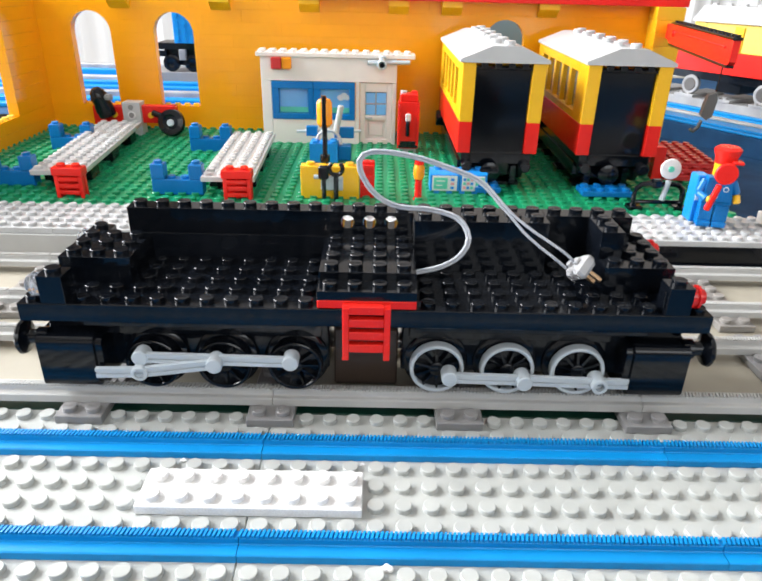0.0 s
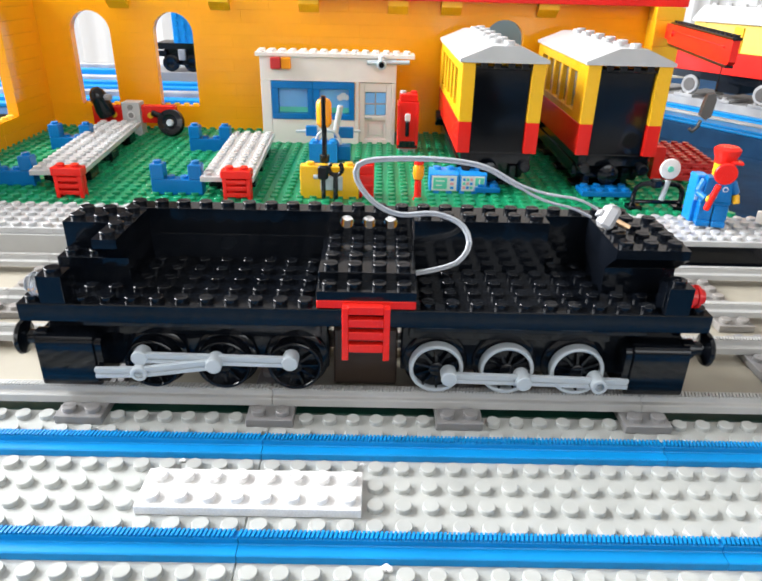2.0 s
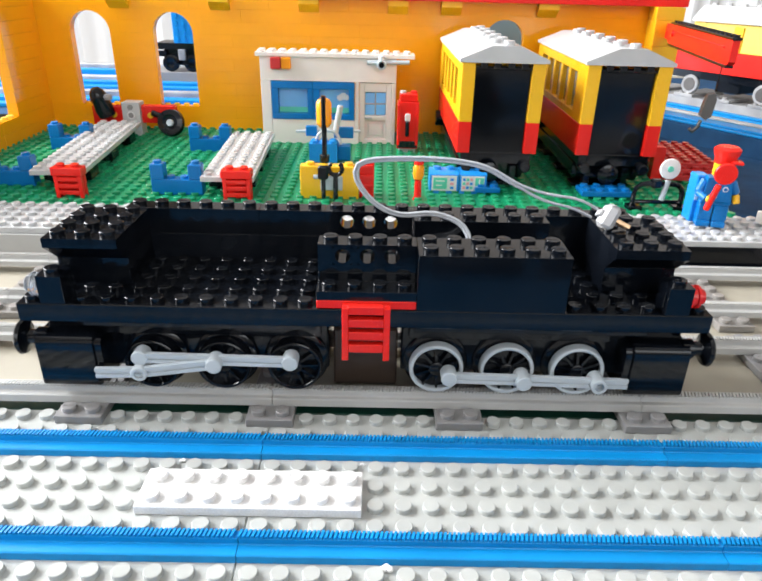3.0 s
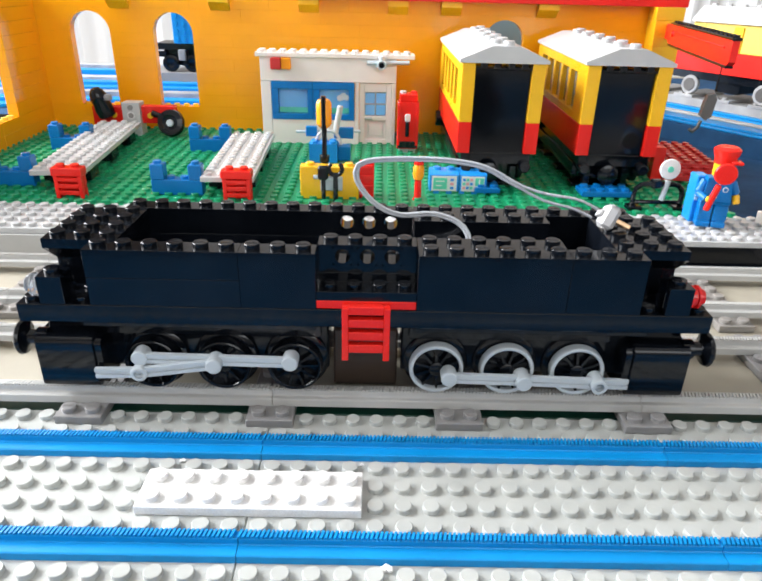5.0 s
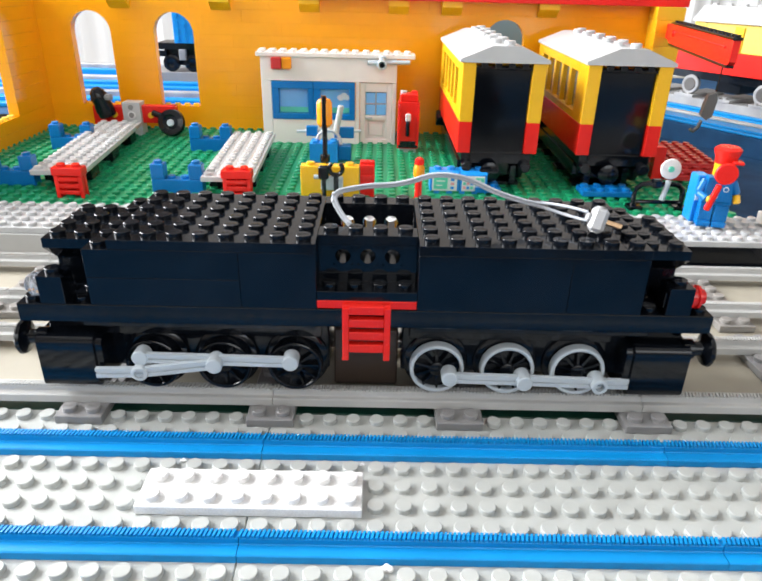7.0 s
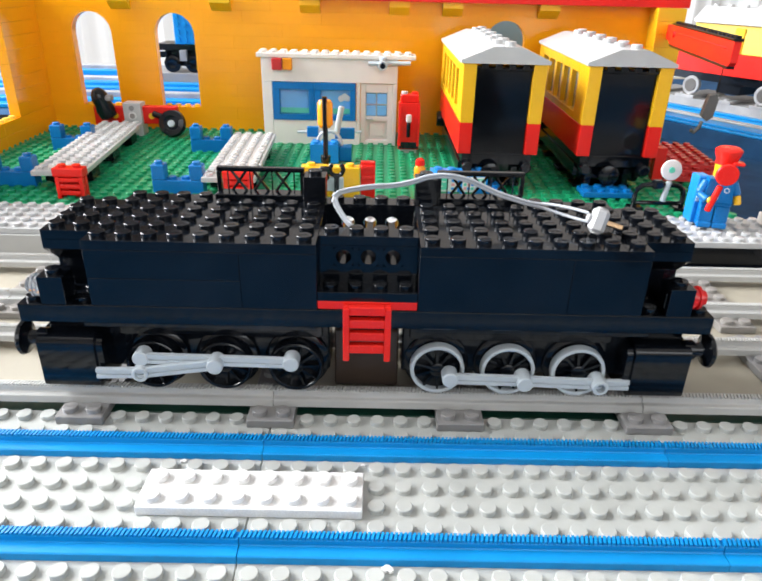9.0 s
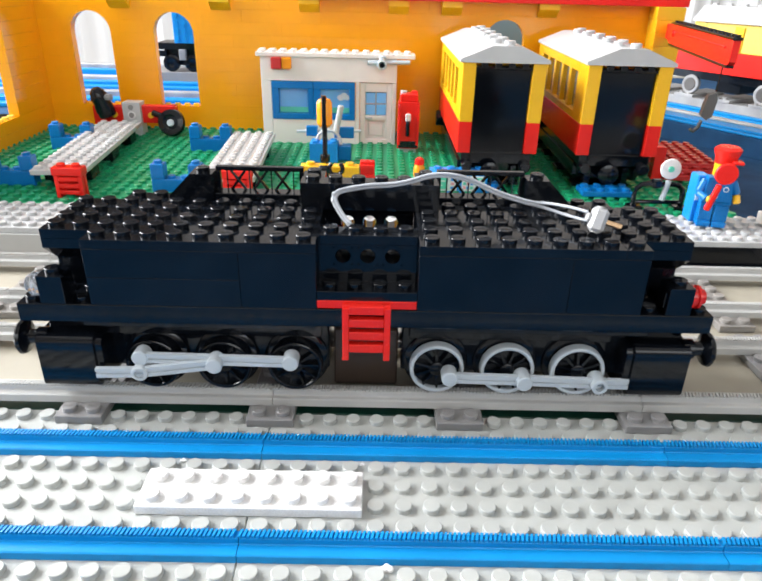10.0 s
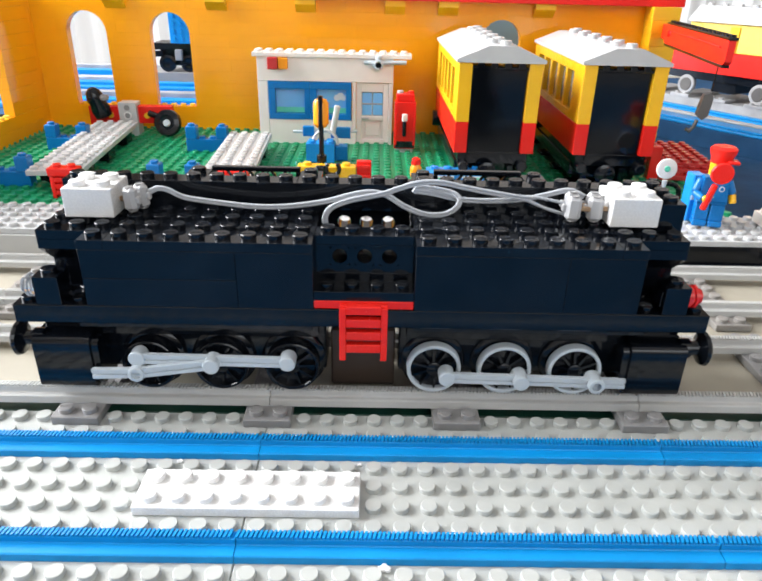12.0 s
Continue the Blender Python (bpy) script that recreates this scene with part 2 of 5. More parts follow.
def room():
    structure("floor", Shape().box(-2200, 2400, -2200, 2600, -760, -720, FLOORWOOD), "brown wooden floor of the room", "floor")
    structure("ceiling", Shape().box(-2200, 2400, -2200, 2600, 1800, 1840, CEIL), "pale painted ceiling of the room", "ceiling")
    w = Shape()       # side wall with its window opening
    w.box(-1640, -1580, -2200, -350, -720, 1800, ROOMWALL)
    w.box(-1640, -1580, 1300, 2600, -720, 1800, ROOMWALL)
    w.box(-1640, -1580, -350, 1300, -720, 150, ROOMWALL)
    w.box(-1640, -1580, -350, 1300, 1540, 1800, ROOMWALL)
    structure("wall_west", w, "pale painted wall with a window opening", "wall")
    structure("wall_east", Shape().box(2300, 2360, -2200, 2600, -720, 1800, ROOMWALL), "pale painted wall", "wall")
    structure("wall_south", Shape().box(-2200, 2400, -2260, -2200, -720, 1800, ROOMWALL), "pale painted wall behind the viewer", "wall")
    # out of view; its dark brown is set for what the black tops reflect
    structure("wall_north", Shape().box(-2200, 2400, 2540, 2600, -720, 1800, DARKWALL), "unseen brown far wall that tints reflections in the black tops", "wall")
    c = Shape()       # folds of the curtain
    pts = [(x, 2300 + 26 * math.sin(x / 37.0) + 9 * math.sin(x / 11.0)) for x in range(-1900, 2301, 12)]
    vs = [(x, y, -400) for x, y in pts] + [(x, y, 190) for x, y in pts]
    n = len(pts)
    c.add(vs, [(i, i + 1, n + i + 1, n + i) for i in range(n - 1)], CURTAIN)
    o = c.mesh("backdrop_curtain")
    tagged(new("backdrop", o), "white sheer curtain with a faint glow of its own for daylight", "curtain", "", "structure")
    structure("tabletop", Shape().box(-900, 1000, -330, 1000, -30, -1.7, CREAM, 2), "cream painted tabletop under the layout", "table")


room()


# ---- ground: baseplates, cloth, tracks ----
def baseplate(name, nx, ny, x, y, z, mat, label, n=14, skip=()):
    b = thing(name, label, "baseplate", Shape().box(0.1, nx * P - 0.1, 0.1, ny * P - 0.1, -1.6, 0, mat, 0.3), at(x, y, z))
    part("studs", Shape().studs(0, 0, nx, ny, 0, mat, n, skip), b)
    return b


# studs are left off where a rail covers them
RAILROWS = [(i, j) for i in range(32) for j in (1, 6)]
for bx in (-32, 0, 32):
    baseplate("baseplate", 32, 9, bx * P, -0.5 * P, 0, GREY, "worn light grey studded baseplate with a dusty face", 16, set(RAILROWS))


def rail_profile(mat, foot, top, y0, y1):
    """A toy rail 16 studs long: broad foot and narrow head."""
    s = Shape()
    L = 16 * P
    s.prism([(-3.9, 0), (3.9, 0), (3.9, foot - 0.3), (3.6, foot), (y1 + 0.05, foot), (y1, top - 0.75), (y0 + 0.2, top - 0.75), (y0, top - 0.95), (y0 - 0.1, foot + 0.3), (y0 - 0.4, foot), (-3.4, foot - 0.05), (-3.8, foot - 0.35)], "x", 0.12, L - 0.12, mat)
    return s


def rail_teeth(mat, top, y0, y1):
    """The slanting teeth on a rail's head."""
    s = Shape()
    L = 16 * P
    n = int(L / 1.2)
    for i in range(n):
        x = 0.35 + i * 1.2
        k = 0.55
        s.add([(x - k, y0 + 0.1, top - 0.8), (x + 0.72 - k, y0 + 0.1, top - 0.8), (x + 0.72, y1, top - 0.8), (x, y1, top - 0.8),
               (x - k, y0 + 0.15, top - 0.1), (x + 0.72 - k, y0 + 0.15, top - 0.05), (x + 0.72, y1 - 0.05, top + 0.05), (x, y1 - 0.05, top + 0.05)],
              [(4, 5, 6, 7), (0, 4, 7, 3), (1, 2, 6, 5), (3, 7, 6, 2), (0, 1, 5, 4)], mat)
    return s


def rail(mat, key, x, y, z, label):
    size = (2.5, 5.2, 0.1, 2.7) if key == "blue" else (2.9, 5.6, -1.5, 1.1)
    r = thing("rail", label, "toy rail", shared("rail_" + key, lambda: rail_profile(mat, *size)), at(x * P, y * P, z), "rails")
    part("teeth", shared("teeth_" + key, lambda: rail_teeth(mat, *size[1:])), r)
    return r


for rx in (-32, -16, 0, 16, 32):
    for ry in (1, 6):
        rail(RAILBLUE, "blue", rx, ry, 0, "blue plastic toy rail with a toothed edge on the baseplate")
    for ry in (9, 14, 18, 23):
        rail(RAILGREY, "grey", rx, ry, H, "light grey plastic toy rail with a toothed edge on sleepers")
for sx in (-41, -33, -25, -17, -9, -1, 7, 15, 23, 31):
    thing("sleeper", "dark grey two by eight plate as a track sleeper", "sleeper",
          shared("sleeper_dark", lambda: brick(2, 8, 1, DARKGREY)), at(sx * P, 7.5 * P, 0), "sleepers")
    thing("sleeper", "light grey two by eight plate as a track sleeper", "sleeper",
          shared("sleeper_light", lambda: brick(2, 8, 1, SLEEPER)), at((sx + 0.2) * P, 16.5 * P, 0), "sleepers")
structure("green_strip", Shape().box(-320, 320, 8.55 * P, 9.4 * P, -1.65, -0.2, DARKGREEN), "dark green edge of a plate under the track", "plate")
structure("track_bed", Shape().box(-320, 320, 9.45 * P, 25.3 * P, -1.65, -0.15, CREAM), "cream board under the tracks", "board")
thing("white_plate", "white two by eight plate lying loose between blue rails", "plate", brick(8, 2, 1, WHITE, 18), at(-3.98 * P, 2.5 * P, 0.03, -0.1))

# platform and green plate, raised on a board
structure("raised_board", Shape().box(-41 * P, 31.5 * P, 25.8 * P, 64 * P, -1.7, BACK - H - 0.05, BLACK), "black raised board under the platform and yard", "board")
for px, nx in ((-41, 24), (-17, 24), (7, 16), (23, 9)):
    thing("platform_plate", "light grey studded platform plate", "plate",
          brick(nx, 5, 1, PLATEGREY, 12), at(px * P, 25.6 * P, BACK - H), "platform plates")
structure("platform_face", Shape().box(-41 * P, -9 * P, 25.45 * P, 25.78 * P, -1.65, BACK - H - 0.1, RAILGREY), "light grey face of the platform edge", "platform")
for gx in (-41, -9):
    baseplate("green_baseplate", 32, 27, gx * P, 30.6 * P, BACK, GREEN, "green studded baseplate of the engine yard", 10)
baseplate("green_baseplate", 8, 22, 23 * P, 30.6 * P, BACK, GREEN, "green studded baseplate of the engine yard", 10)
structure("cloth", Shape().box(-700, 950, 25.0 * P, 970, -1.69, -1.2, NAVY), "dark navy cloth over the far table", "cloth")
structure("near_cloth", Shape().box(-700, 950, -328, -0.55 * P, -1.69, -1.2, NEARBLUE), "blue cloth over the near edge of the table", "cloth")


# ---- the locomotive ----
def lx(u): return (u - 10) * P
def ly(v): return (8.5 + v) * P
def lz(k): return DECK + k * H


TURN = Matrix.Rotation(radians(90), 4, "X")


def wheel_shape():
    """The body of a toy wheel about the y axis, its face towards -y: flange, disc and hub."""
    s = Shape()
    s.lathe([(10.9, -6.4), (11.1, -5.4), (10.2, -4.7), (8.6, -4.5)], BLACK, TURN, 36)
    s.lathe([(9.15, -4.7), (9.15, -3.15)], BLACK, TURN, 36)
    s.lathe([(8.3, -4.7), (8.3, -2.2)], BLACK, TURN, 32)
    s.lathe([(2.5, -2.3), (2.5, 0.0), (2.0, 0.3)], BLACK, TURN, 18)
    return s


def tyre_shape(mat):
    """The ring round a wheel: tread, rounded shoulder and face."""
    s, n = Shape(), 40
    ring = [(7.9, -0.1), (8.15, 0.25), (8.7, 0.35), (9.1, 0.05), (9.25, -0.5), (9.25, -3.1), (8.0, -3.1)]
    k, vs, fs = len(ring), [], []
    for i in range(n):
        a = 2 * math.pi * i / n
        vs += [tuple(TURN @ Vector((r * math.cos(a), r * math.sin(a), z))) for r, z in ring]
        fs += [(i * k + j, ((i + 1) % n) * k + j, ((i + 1) % n) * k + (j + 1) % k, i * k + (j + 1) % k) for j in range(k)]
    s.add(vs, fs, mat)
    return s


def spoke_shape():
    r = TURN
    s = Shape()
    s.add([tuple(r @ Vector(p)) for p in ((1.5, -0.6, -2.3), (8.1, -0.42, -2.3), (8.1, 0.42, -2.3), (1.5, 0.6, -2.3), (1.5, -0.5, -0.3), (8.1, -0.34, -0.5), (8.1, 0.34, -0.5), (1.5, 0.5, -0.3))],
          [(4, 5, 6, 7), (0, 1, 5, 4), (2, 3, 7, 6), (1, 2, 6, 5), (3, 0, 4, 7), (0, 3, 2, 1)], BLACK)
    return s


def bar_shape(x0, z0, x1, z1):
    """A flat grooved bar in the xz plane."""
    s = Shape()
    a, b = Vector((x0, 0, z0)), Vector((x1, 0, z1))
    w = Vector((-(b - a).z, 0, (b - a).x)).normalized()
    outline = ((-1.75, 0.7), (-1.75, -0.9), (-0.5, -0.9), (-0.4, -0.3), (0.4, -0.3), (0.5, -0.9), (1.75, -0.9), (1.75, 0.7))
    vs = [tuple(p + w * o + Vector((0, y, 0))) for p in (a, b) for o, y in outline]
    n = len(outline)
    s.add(vs, [(i, (i + 1) % n, n + (i + 1) % n, n + i) for i in range(n)] + [tuple(range(n)), tuple(range(2 * n - 1, n - 1, -1))], RODGREY)
    return s


def pin_shape(hollow, long):
    turn = Matrix.Rotation(radians(90), 4, "X")
    prof = [(2.7, -3.6), (2.7, long - 0.3), (2.4, long), (1.6, long), (1.5, long - 2.5)] if hollow else [(2.7, -3.6), (2.7, long - 0.35), (2.35, long)]
    return Shape().lathe(prof, RODGREY, turn, 20)


def rod(name, parent, m, label, points, pins):
    bars = [bar_shape(*a, *b) for a, b in zip(points, points[1:])]
    r = part(name, bars[0], parent, m, label)
    for b in bars[1:]:
        part("bar", b, r)
    for x, z, hollow, long in pins:
        part("pin", pin_shape(hollow, long), r, at(x, 0, z))
    return r


def buffer_shape(side):
    s = Shape()
    m = Matrix.Rotation(radians(90 * side), 4, "Y")
    s.lathe([(3.4, 0), (3.4, 3.5), (2.5, 3.8), (2.5, 6.4), (3.2, 7.0), (5.6, 7.8), (6.0, 8.7), (5.4, 9.4), (3.0, 10.2)], BLACK, m, 28)
    return s


def cylinder_box(w, inset=0.0):
    """A block with rounded front edges, pulled along x."""
    s = Shape()
    y0, y1, z0, z1, r = -4.0 + inset, 10.0, 10.9 + inset, 30.0 - inset, 2.4
    out = []
    for cy, cz, a0 in ((y0 + r, z0 + r, 180), (y1, z0, None), (y1, z1, None), (y0 + r, z1 - r, 90)):
        if a0 is None:
            out.append((cy, cz))
            continue
        arc = [(cy + r * math.cos(radians(a0 + t)), cz + r * math.sin(radians(a0 + t))) for t in (0, 22, 45, 68, 90)]
        out += arc
    s.prism(out, "x", 0, w, BLACK)
    return s


def chassis():
    loco = thing("locomotive_chassis", "black toy locomotive chassis with studded deck standing on grey rails", "toy train", None, at(0, 0, 0))
    deck = Shape().box(lx(0), lx(28), ly(0), ly(6), DECK - 2 * H, DECK, BLACK, 0.3)
    deck.studs(lx(0), ly(0), 28, 6, DECK, BLACK, 16)
    part("deck", deck, loco)
    for x0, x1 in ((-8.2, 2.4), (5.5, 16.2)):
        part("motor_block", Shape().box(x0 * P, x1 * P, 9.55 * P, 13.45 * P, 13.5, DECK - 2 * H, BLACK, 0.6), loco)
        part("motor_rib", Shape().box((x0 + 0.3) * P, (x1 - 0.3) * P, 9.35 * P, 9.54 * P, 27, 31.4, BLACK, 0.3), loco)
        part("motor_top", Shape().box(x0 * P + 4, x1 * P - 4, 8.9 * P, 14.1 * P, 31.5, DECK - 2 * H - 0.1, BLACK, 0.3), loco)
    part("centre_beam", Shape().box(2.4 * P, 5.5 * P, 10.4 * P, 12.6 * P, 27, DECK - 2 * H, BLACK), loco)
    # added block that darkens the gap like the shade under the deck
    part("drive_coupling", Shape().box(20.5, 43, 81, 104, 4, 26.9, GAPSHADE, 0.6), loco, None, "dark brown block in place of shade between the bogies")
    for i, xs in enumerate((-5, -2, 1, 7, 10, 13)):
        for y, turn in ((8.78, 0), (14.22, 180)):
            w = part("wheel", shared("wheel_body", wheel_shape), loco, at(xs * P, y * P, 17.9, turn) @ pose(0, 0, 0, 0, 17 * i, 0), "spoked wheel with a pale tread ring" if i > 2 else "")
            part("tyre", shared("tyre_grey" if i > 2 else "tyre_black", lambda: tyre_shape(RODGREY if i > 2 else BLACK)), w, None, "pale grey ring" if i > 2 else "")
            for k in range(10):
                part("spoke", shared("spoke", spoke_shape), w, pose(0, 0, 0, 0, 36 * k, 0))
    for back in (0, 1):
        m = at(0, 66.6, 0) if not back else at(8 * P, 23 * P - 66.6 + 8, 0, 180)
        rod("connecting_rod", loco, m, "grey plastic connecting rod", [(-5.29 * P, 22.9), (-2.2 * P, 22.5), (0.88 * P, 22.1)], [(-5.29 * P, 22.9, 0, 1.4), (0.88 * P, 22.1, 0, 1.8)])
        rod("piston_rod", loco, m @ at(0, -1.7, 0), "grey plastic piston rod", [(-7.12 * P, 17.85), (-5.3 * P, 18.3), (-2.2 * P, 21.9)], [(-5.3 * P, 18.3, 1, 1.9), (-2.2 * P, 21.9, 0, 2.2)])
        rod("connecting_rod", loco, m, "grey plastic connecting rod", [(7.5 * P, 17.2), (10.6 * P, 16.7), (13.75 * P, 16.0), (15.02 * P, 15.9)], [(7.5 * P, 17.2, 0, 1.8), (10.6 * P, 16.7, 0, 3.0), (13.75 * P, 16.0, 1, 3.0)])
        for x in (-9.45, 15.05):
            c = part("cylinder_block", shared("cylinder_block", lambda: cylinder_box(2.3 * P)), loco, at(x * P, 8.75 * P, 0) if not back else at((x + 2.3) * P, 14.25 * P, 0, 180))
            inner = 2.3 * P if (x < 0) != bool(back) else -2.4
            cap = part("end_cap", shared("cylinder_cap", lambda: cylinder_box(2.4, 0.9)), c, at(inner, 0, 0))
            for z in (16.0, 20.5, 25.0):
                part("cap_stud", Shape().rod((0, -1.0, z), (2.8, -1.0, z), 0.8, BLACK, 10), cap)
        for x, side in ((-9.1, -1), (17.15, 1)):
            part("buffer", shared("buffer%d" % side, lambda: buffer_shape(side)), loco, at(x * P, (8.85 if not back else 14.15) * P, 27.6))
    for x0, x1 in ((-9.3, -7.5), (15.5, 17.3)):
        part("buffer_beam", Shape().box(x0 * P, x1 * P, 9.3 * P, 13.7 * P, 22, DECK - 2 * H - 0.1, BLACK), loco)
    # lamp blocks at the four corners
    for u0, side, glass, word in ((1, -1, CLEARP, "clear"), (26, 1, REDCLEAR, "red")):
        for v in (0, 5):
            s = brick(1, 1, 3, BLACK, 16)
            if side > 0:
                s.box(-0.6, 0.2, 1.5, 6.5, 2.0, 7.6, BLACK)
            b = part("lamp_block", s, loco, at(lx(u0), ly(v), DECK))
            r = Matrix.Translation((4 + side * 4, 4, 5.2)) @ Matrix.Rotation(radians(90 * side), 4, "Y")
            g = Shape()
            g.lathe([(3.9, 0.1), (3.9, 1.0), (3.3, 1.2), (3.3, 2.0), (3.9, 2.2), (3.9, 3.0), (2.5, 3.3), (2.5, 4.8), (2.2, 5.0)], glass, r, 20)
            part("lamp", g, b, None, word + " round lamp")
    # red plate, step plates and ladder at the middle
    part("red_plate", Shape().box(lx(12) + 0.1, lx(16) - 0.1, ly(0) - 0.1, ly(1), DECK + 0.4, lz(1), RED), loco, None, "bright red plate")
    part("step_plate", brick(4, 1, 1, BLACK, 16), loco, at(lx(12), ly(0), lz(1)))
    part("raised_plate", brick(4, 4, 1, BLACK, 16), loco, at(lx(12), ly(1), lz(2)))
    part("raised_base", Shape().box(lx(12) + 0.1, lx(16) - 0.1, ly(1), ly(5), DECK, lz(2), BLACK), loco)
    x0, x1, top, bot = lx(13) + 0.3, lx(15) - 0.3, lz(1) - 0.6, lz(-5.3)
    lad = part("ladder", Shape().box(x0, x1, ly(0) - 2.0, ly(0) - 0.3, top - 3.0, top, RED), loco, None, "bright red ladder hanging from the deck")
    for a in (x0, x1 - 2.1):
        part("stile", Shape().box(a, a + 2.1, ly(0) - 3.4, ly(0) - 0.4, bot, top - 0.4, RED), lad)
    for z in (bot + 3.0, bot + 7.6, bot + 12.2, bot + 16.8):
        part("rung", Shape().box(x0 + 2.1, x1 - 2.1, ly(0) - 3.4, ly(0) - 0.6, z, z + 3.0, RED), lad)
    # walls that stand at the start
    for u, v, nx, ny, k, nk in ((3, 5, 6, 1, 0, 3), (9, 5, 3, 1, 0, 3), (3, 5, 6, 1, 3, 3), (9, 5, 3, 1, 3, 3), (12, 5, 4, 1, 0, 3),
                                (16, 4, 6, 2, 0, 6), (22, 5, 4, 1, 0, 6), (1, 2, 3, 3, 0, 3), (24, 2, 3, 3, 0, 3), (24, 3, 1, 2, 3, 3)):
        part("brick", brick(nx, ny, nk, BLACK, 14), loco, at(lx(u), ly(v), lz(k)))
    part("holed_brick", holed_brick(), loco, at(lx(12), ly(5), lz(3)), "black brick with three round holes")
    return loco


def holed_brick(n=20):
    """A one by four beam with three holes through it, along y."""
    s = Shape()
    L, h, r = 4 * P - 0.16, 3 * H - 0.06, 2.5
    centres = [P, 2 * P, 3 * P]
    zc = 5.7
    x = 0.08
    for c in centres:
        # a square tile of the face with a round opening
        for y, flip in ((0.08, 0), (P - 0.08, 1)):
            ring = [(c + r * math.cos(2 * math.pi * i / n), y, zc + r * math.sin(2 * math.pi * i / n)) for i in range(n)]
            sq = []
            for i in range(n):
                a = 2 * math.pi * i / n
                k = 3.2 / max(abs(math.cos(a)), abs(math.sin(a)))
                sq.append((c + k * math.cos(a), y, zc + k * math.sin(a)))
            s.add(ring + sq, [(i, (i + 1) % n, n + (i + 1) % n, n + i) for i in range(n)], BLACK)
        tube = [(c + r * math.cos(2 * math.pi * i / n), y, zc + r * math.sin(2 * math.pi * i / n)) for y in (0.08, P - 0.08) for i in range(n)]
        s.add(tube, [(i, n + i, n + (i + 1) % n, (i + 1) % n) for i in range(n)], BLACK)
        s.box(x, c - 3.2, 0.08, P - 0.08, zc - 3.2, zc + 3.2, BLACK, 0.02)
        x = c + 3.2
    s.box(x, L + 0.08, 0.08, P - 0.08, zc - 3.2, zc + 3.2, BLACK, 0.02)
    s.box(0.08, L + 0.08, 0.08, P - 0.08, 0.03, zc - 3.2, BLACK, 0.02)
    s.box(0.08, L + 0.08, 0.08, P - 0.08, zc + 3.2, h, BLACK, 0.02)
    s.studs(0, 0, 4, 1, h, BLACK, 16)
    return s


def slope_inverted(nx):
    """An inverted slope, two deep: it overhangs to the front."""
    s = Shape()
    s.prism([(0.08, 6.4), (0.08, 9.57), (2 * P - 0.08, 9.57), (2 * P - 0.08, 0.03), (P, 0.03)], "x", 0.08, nx * P - 0.08, BLACK)
    return s.studs(0, 0, nx, 2, 9.57, BLACK, 14)


def slope_side(flip):
    """A two by one slope along x with one stud."""
    s = Shape()
    a, b = (2 * P - 0.1, 0.1) if flip else (0.1, 2 * P - 0.1)
    mid = P
    s.prism([(a, 0.03), (b, 0.03), (b, 1.5), (mid, 9.57), (a, 9.57)], "y", 0.08, P - 0.08, BLACK)
    s.stud(1.5 * P if flip else 0.5 * P, P / 2, 9.57, BLACK, 16)
    return s


def fence():
    """A one by four lattice fence a brick high."""
    s = Shape()
    s.box(0.1, 4 * P - 0.1, 1.0, P - 0.1, 0.03, 2.4, BLACK)
    s.box(0.1, 4 * P - 0.1, 5.2, 7.6, 9.6, 11.2, BLACK)
    for x in (0.1, 4 * P - 1.7):
        s.box(x, x + 1.6, 5.2, 7.6, 2.4, 9.6, BLACK)
    for c in (8, 16, 24):
        for sg in (-1, 1):
            s.rod((c - 2.6 * sg, 6.4, 2.4), (c + 2.6 * sg, 6.4, 9.6), 0.55, BLACK, 6)
    for x in (4.0, 12.0, 20.0, 28.0):
        s.rod((x, 6.4, 2.4), (x, 6.4, 9.6), 0.0001 + 0.25, BLACK, 6)
    return s


LOCO = chassis()
MOVES = []
TRAY = {"x": -26.0, "y": -6.5}


def placed(name, label, category, shape, u, v, k, t, width=4, depth=2):
    """A loose piece that waits on the near cloth and is set on the locomotive at t seconds."""
    if TRAY["x"] + width > 30:
        TRAY["x"], TRAY["y"] = -26.0, TRAY["y"] - 3.0
    wait = at(TRAY["x"] * P, (TRAY["y"] - depth) * P, -1.15)
    TRAY["x"] += width + 1.0
    ob = thing(name, label, category, shape, wait)
    MOVES.append((ob, wait, at(lx(u), ly(v), lz(k)), t))
    return ob


def black(nx, ny, nk, u, v, k, t):
    kind = "plate" if nk == 1 else "brick"
    return placed("black_" + kind, "shiny black %s %d by %d studs, set on the locomotive" % (kind, ny, nx), kind,
                  shared("black_%d_%d_%d" % (nx, ny, nk), lambda: brick(nx, ny, nk, BLACK, 16)), u, v, k, t, nx, ny)


black(1, 2, 3, 3, 3, 3, 0.27)
black(2, 2, 3, 25, 3, 3, 0.6)   # stands behind the pillar brick
black(2, 2, 3, 1, 3, 3, 0.93)
placed("inverted_slope", "black inverted slope brick of the nose", "brick", slope_inverted(1), 24, 1, 3, 1.27, 1)
placed("inverted_slope", "black inverted slope brick of the nose", "brick", slope_inverted(1), 3, 1, 3, 1.6, 1)
placed("inverted_slope", "black inverted slope brick, two studs wide", "brick", slope_inverted(2), 25, 1, 3, 1.93, 2)
placed("inverted_slope", "black inverted slope brick, two studs wide", "brick", slope_inverted(2), 1, 1, 3, 2.27, 2)
placed("holed_brick", "black brick with three round holes in the side", "brick", holed_brick(), 12, 1, 3, 2.57, 4)
black(6, 2, 6, 16, 0, 0, 2.93)
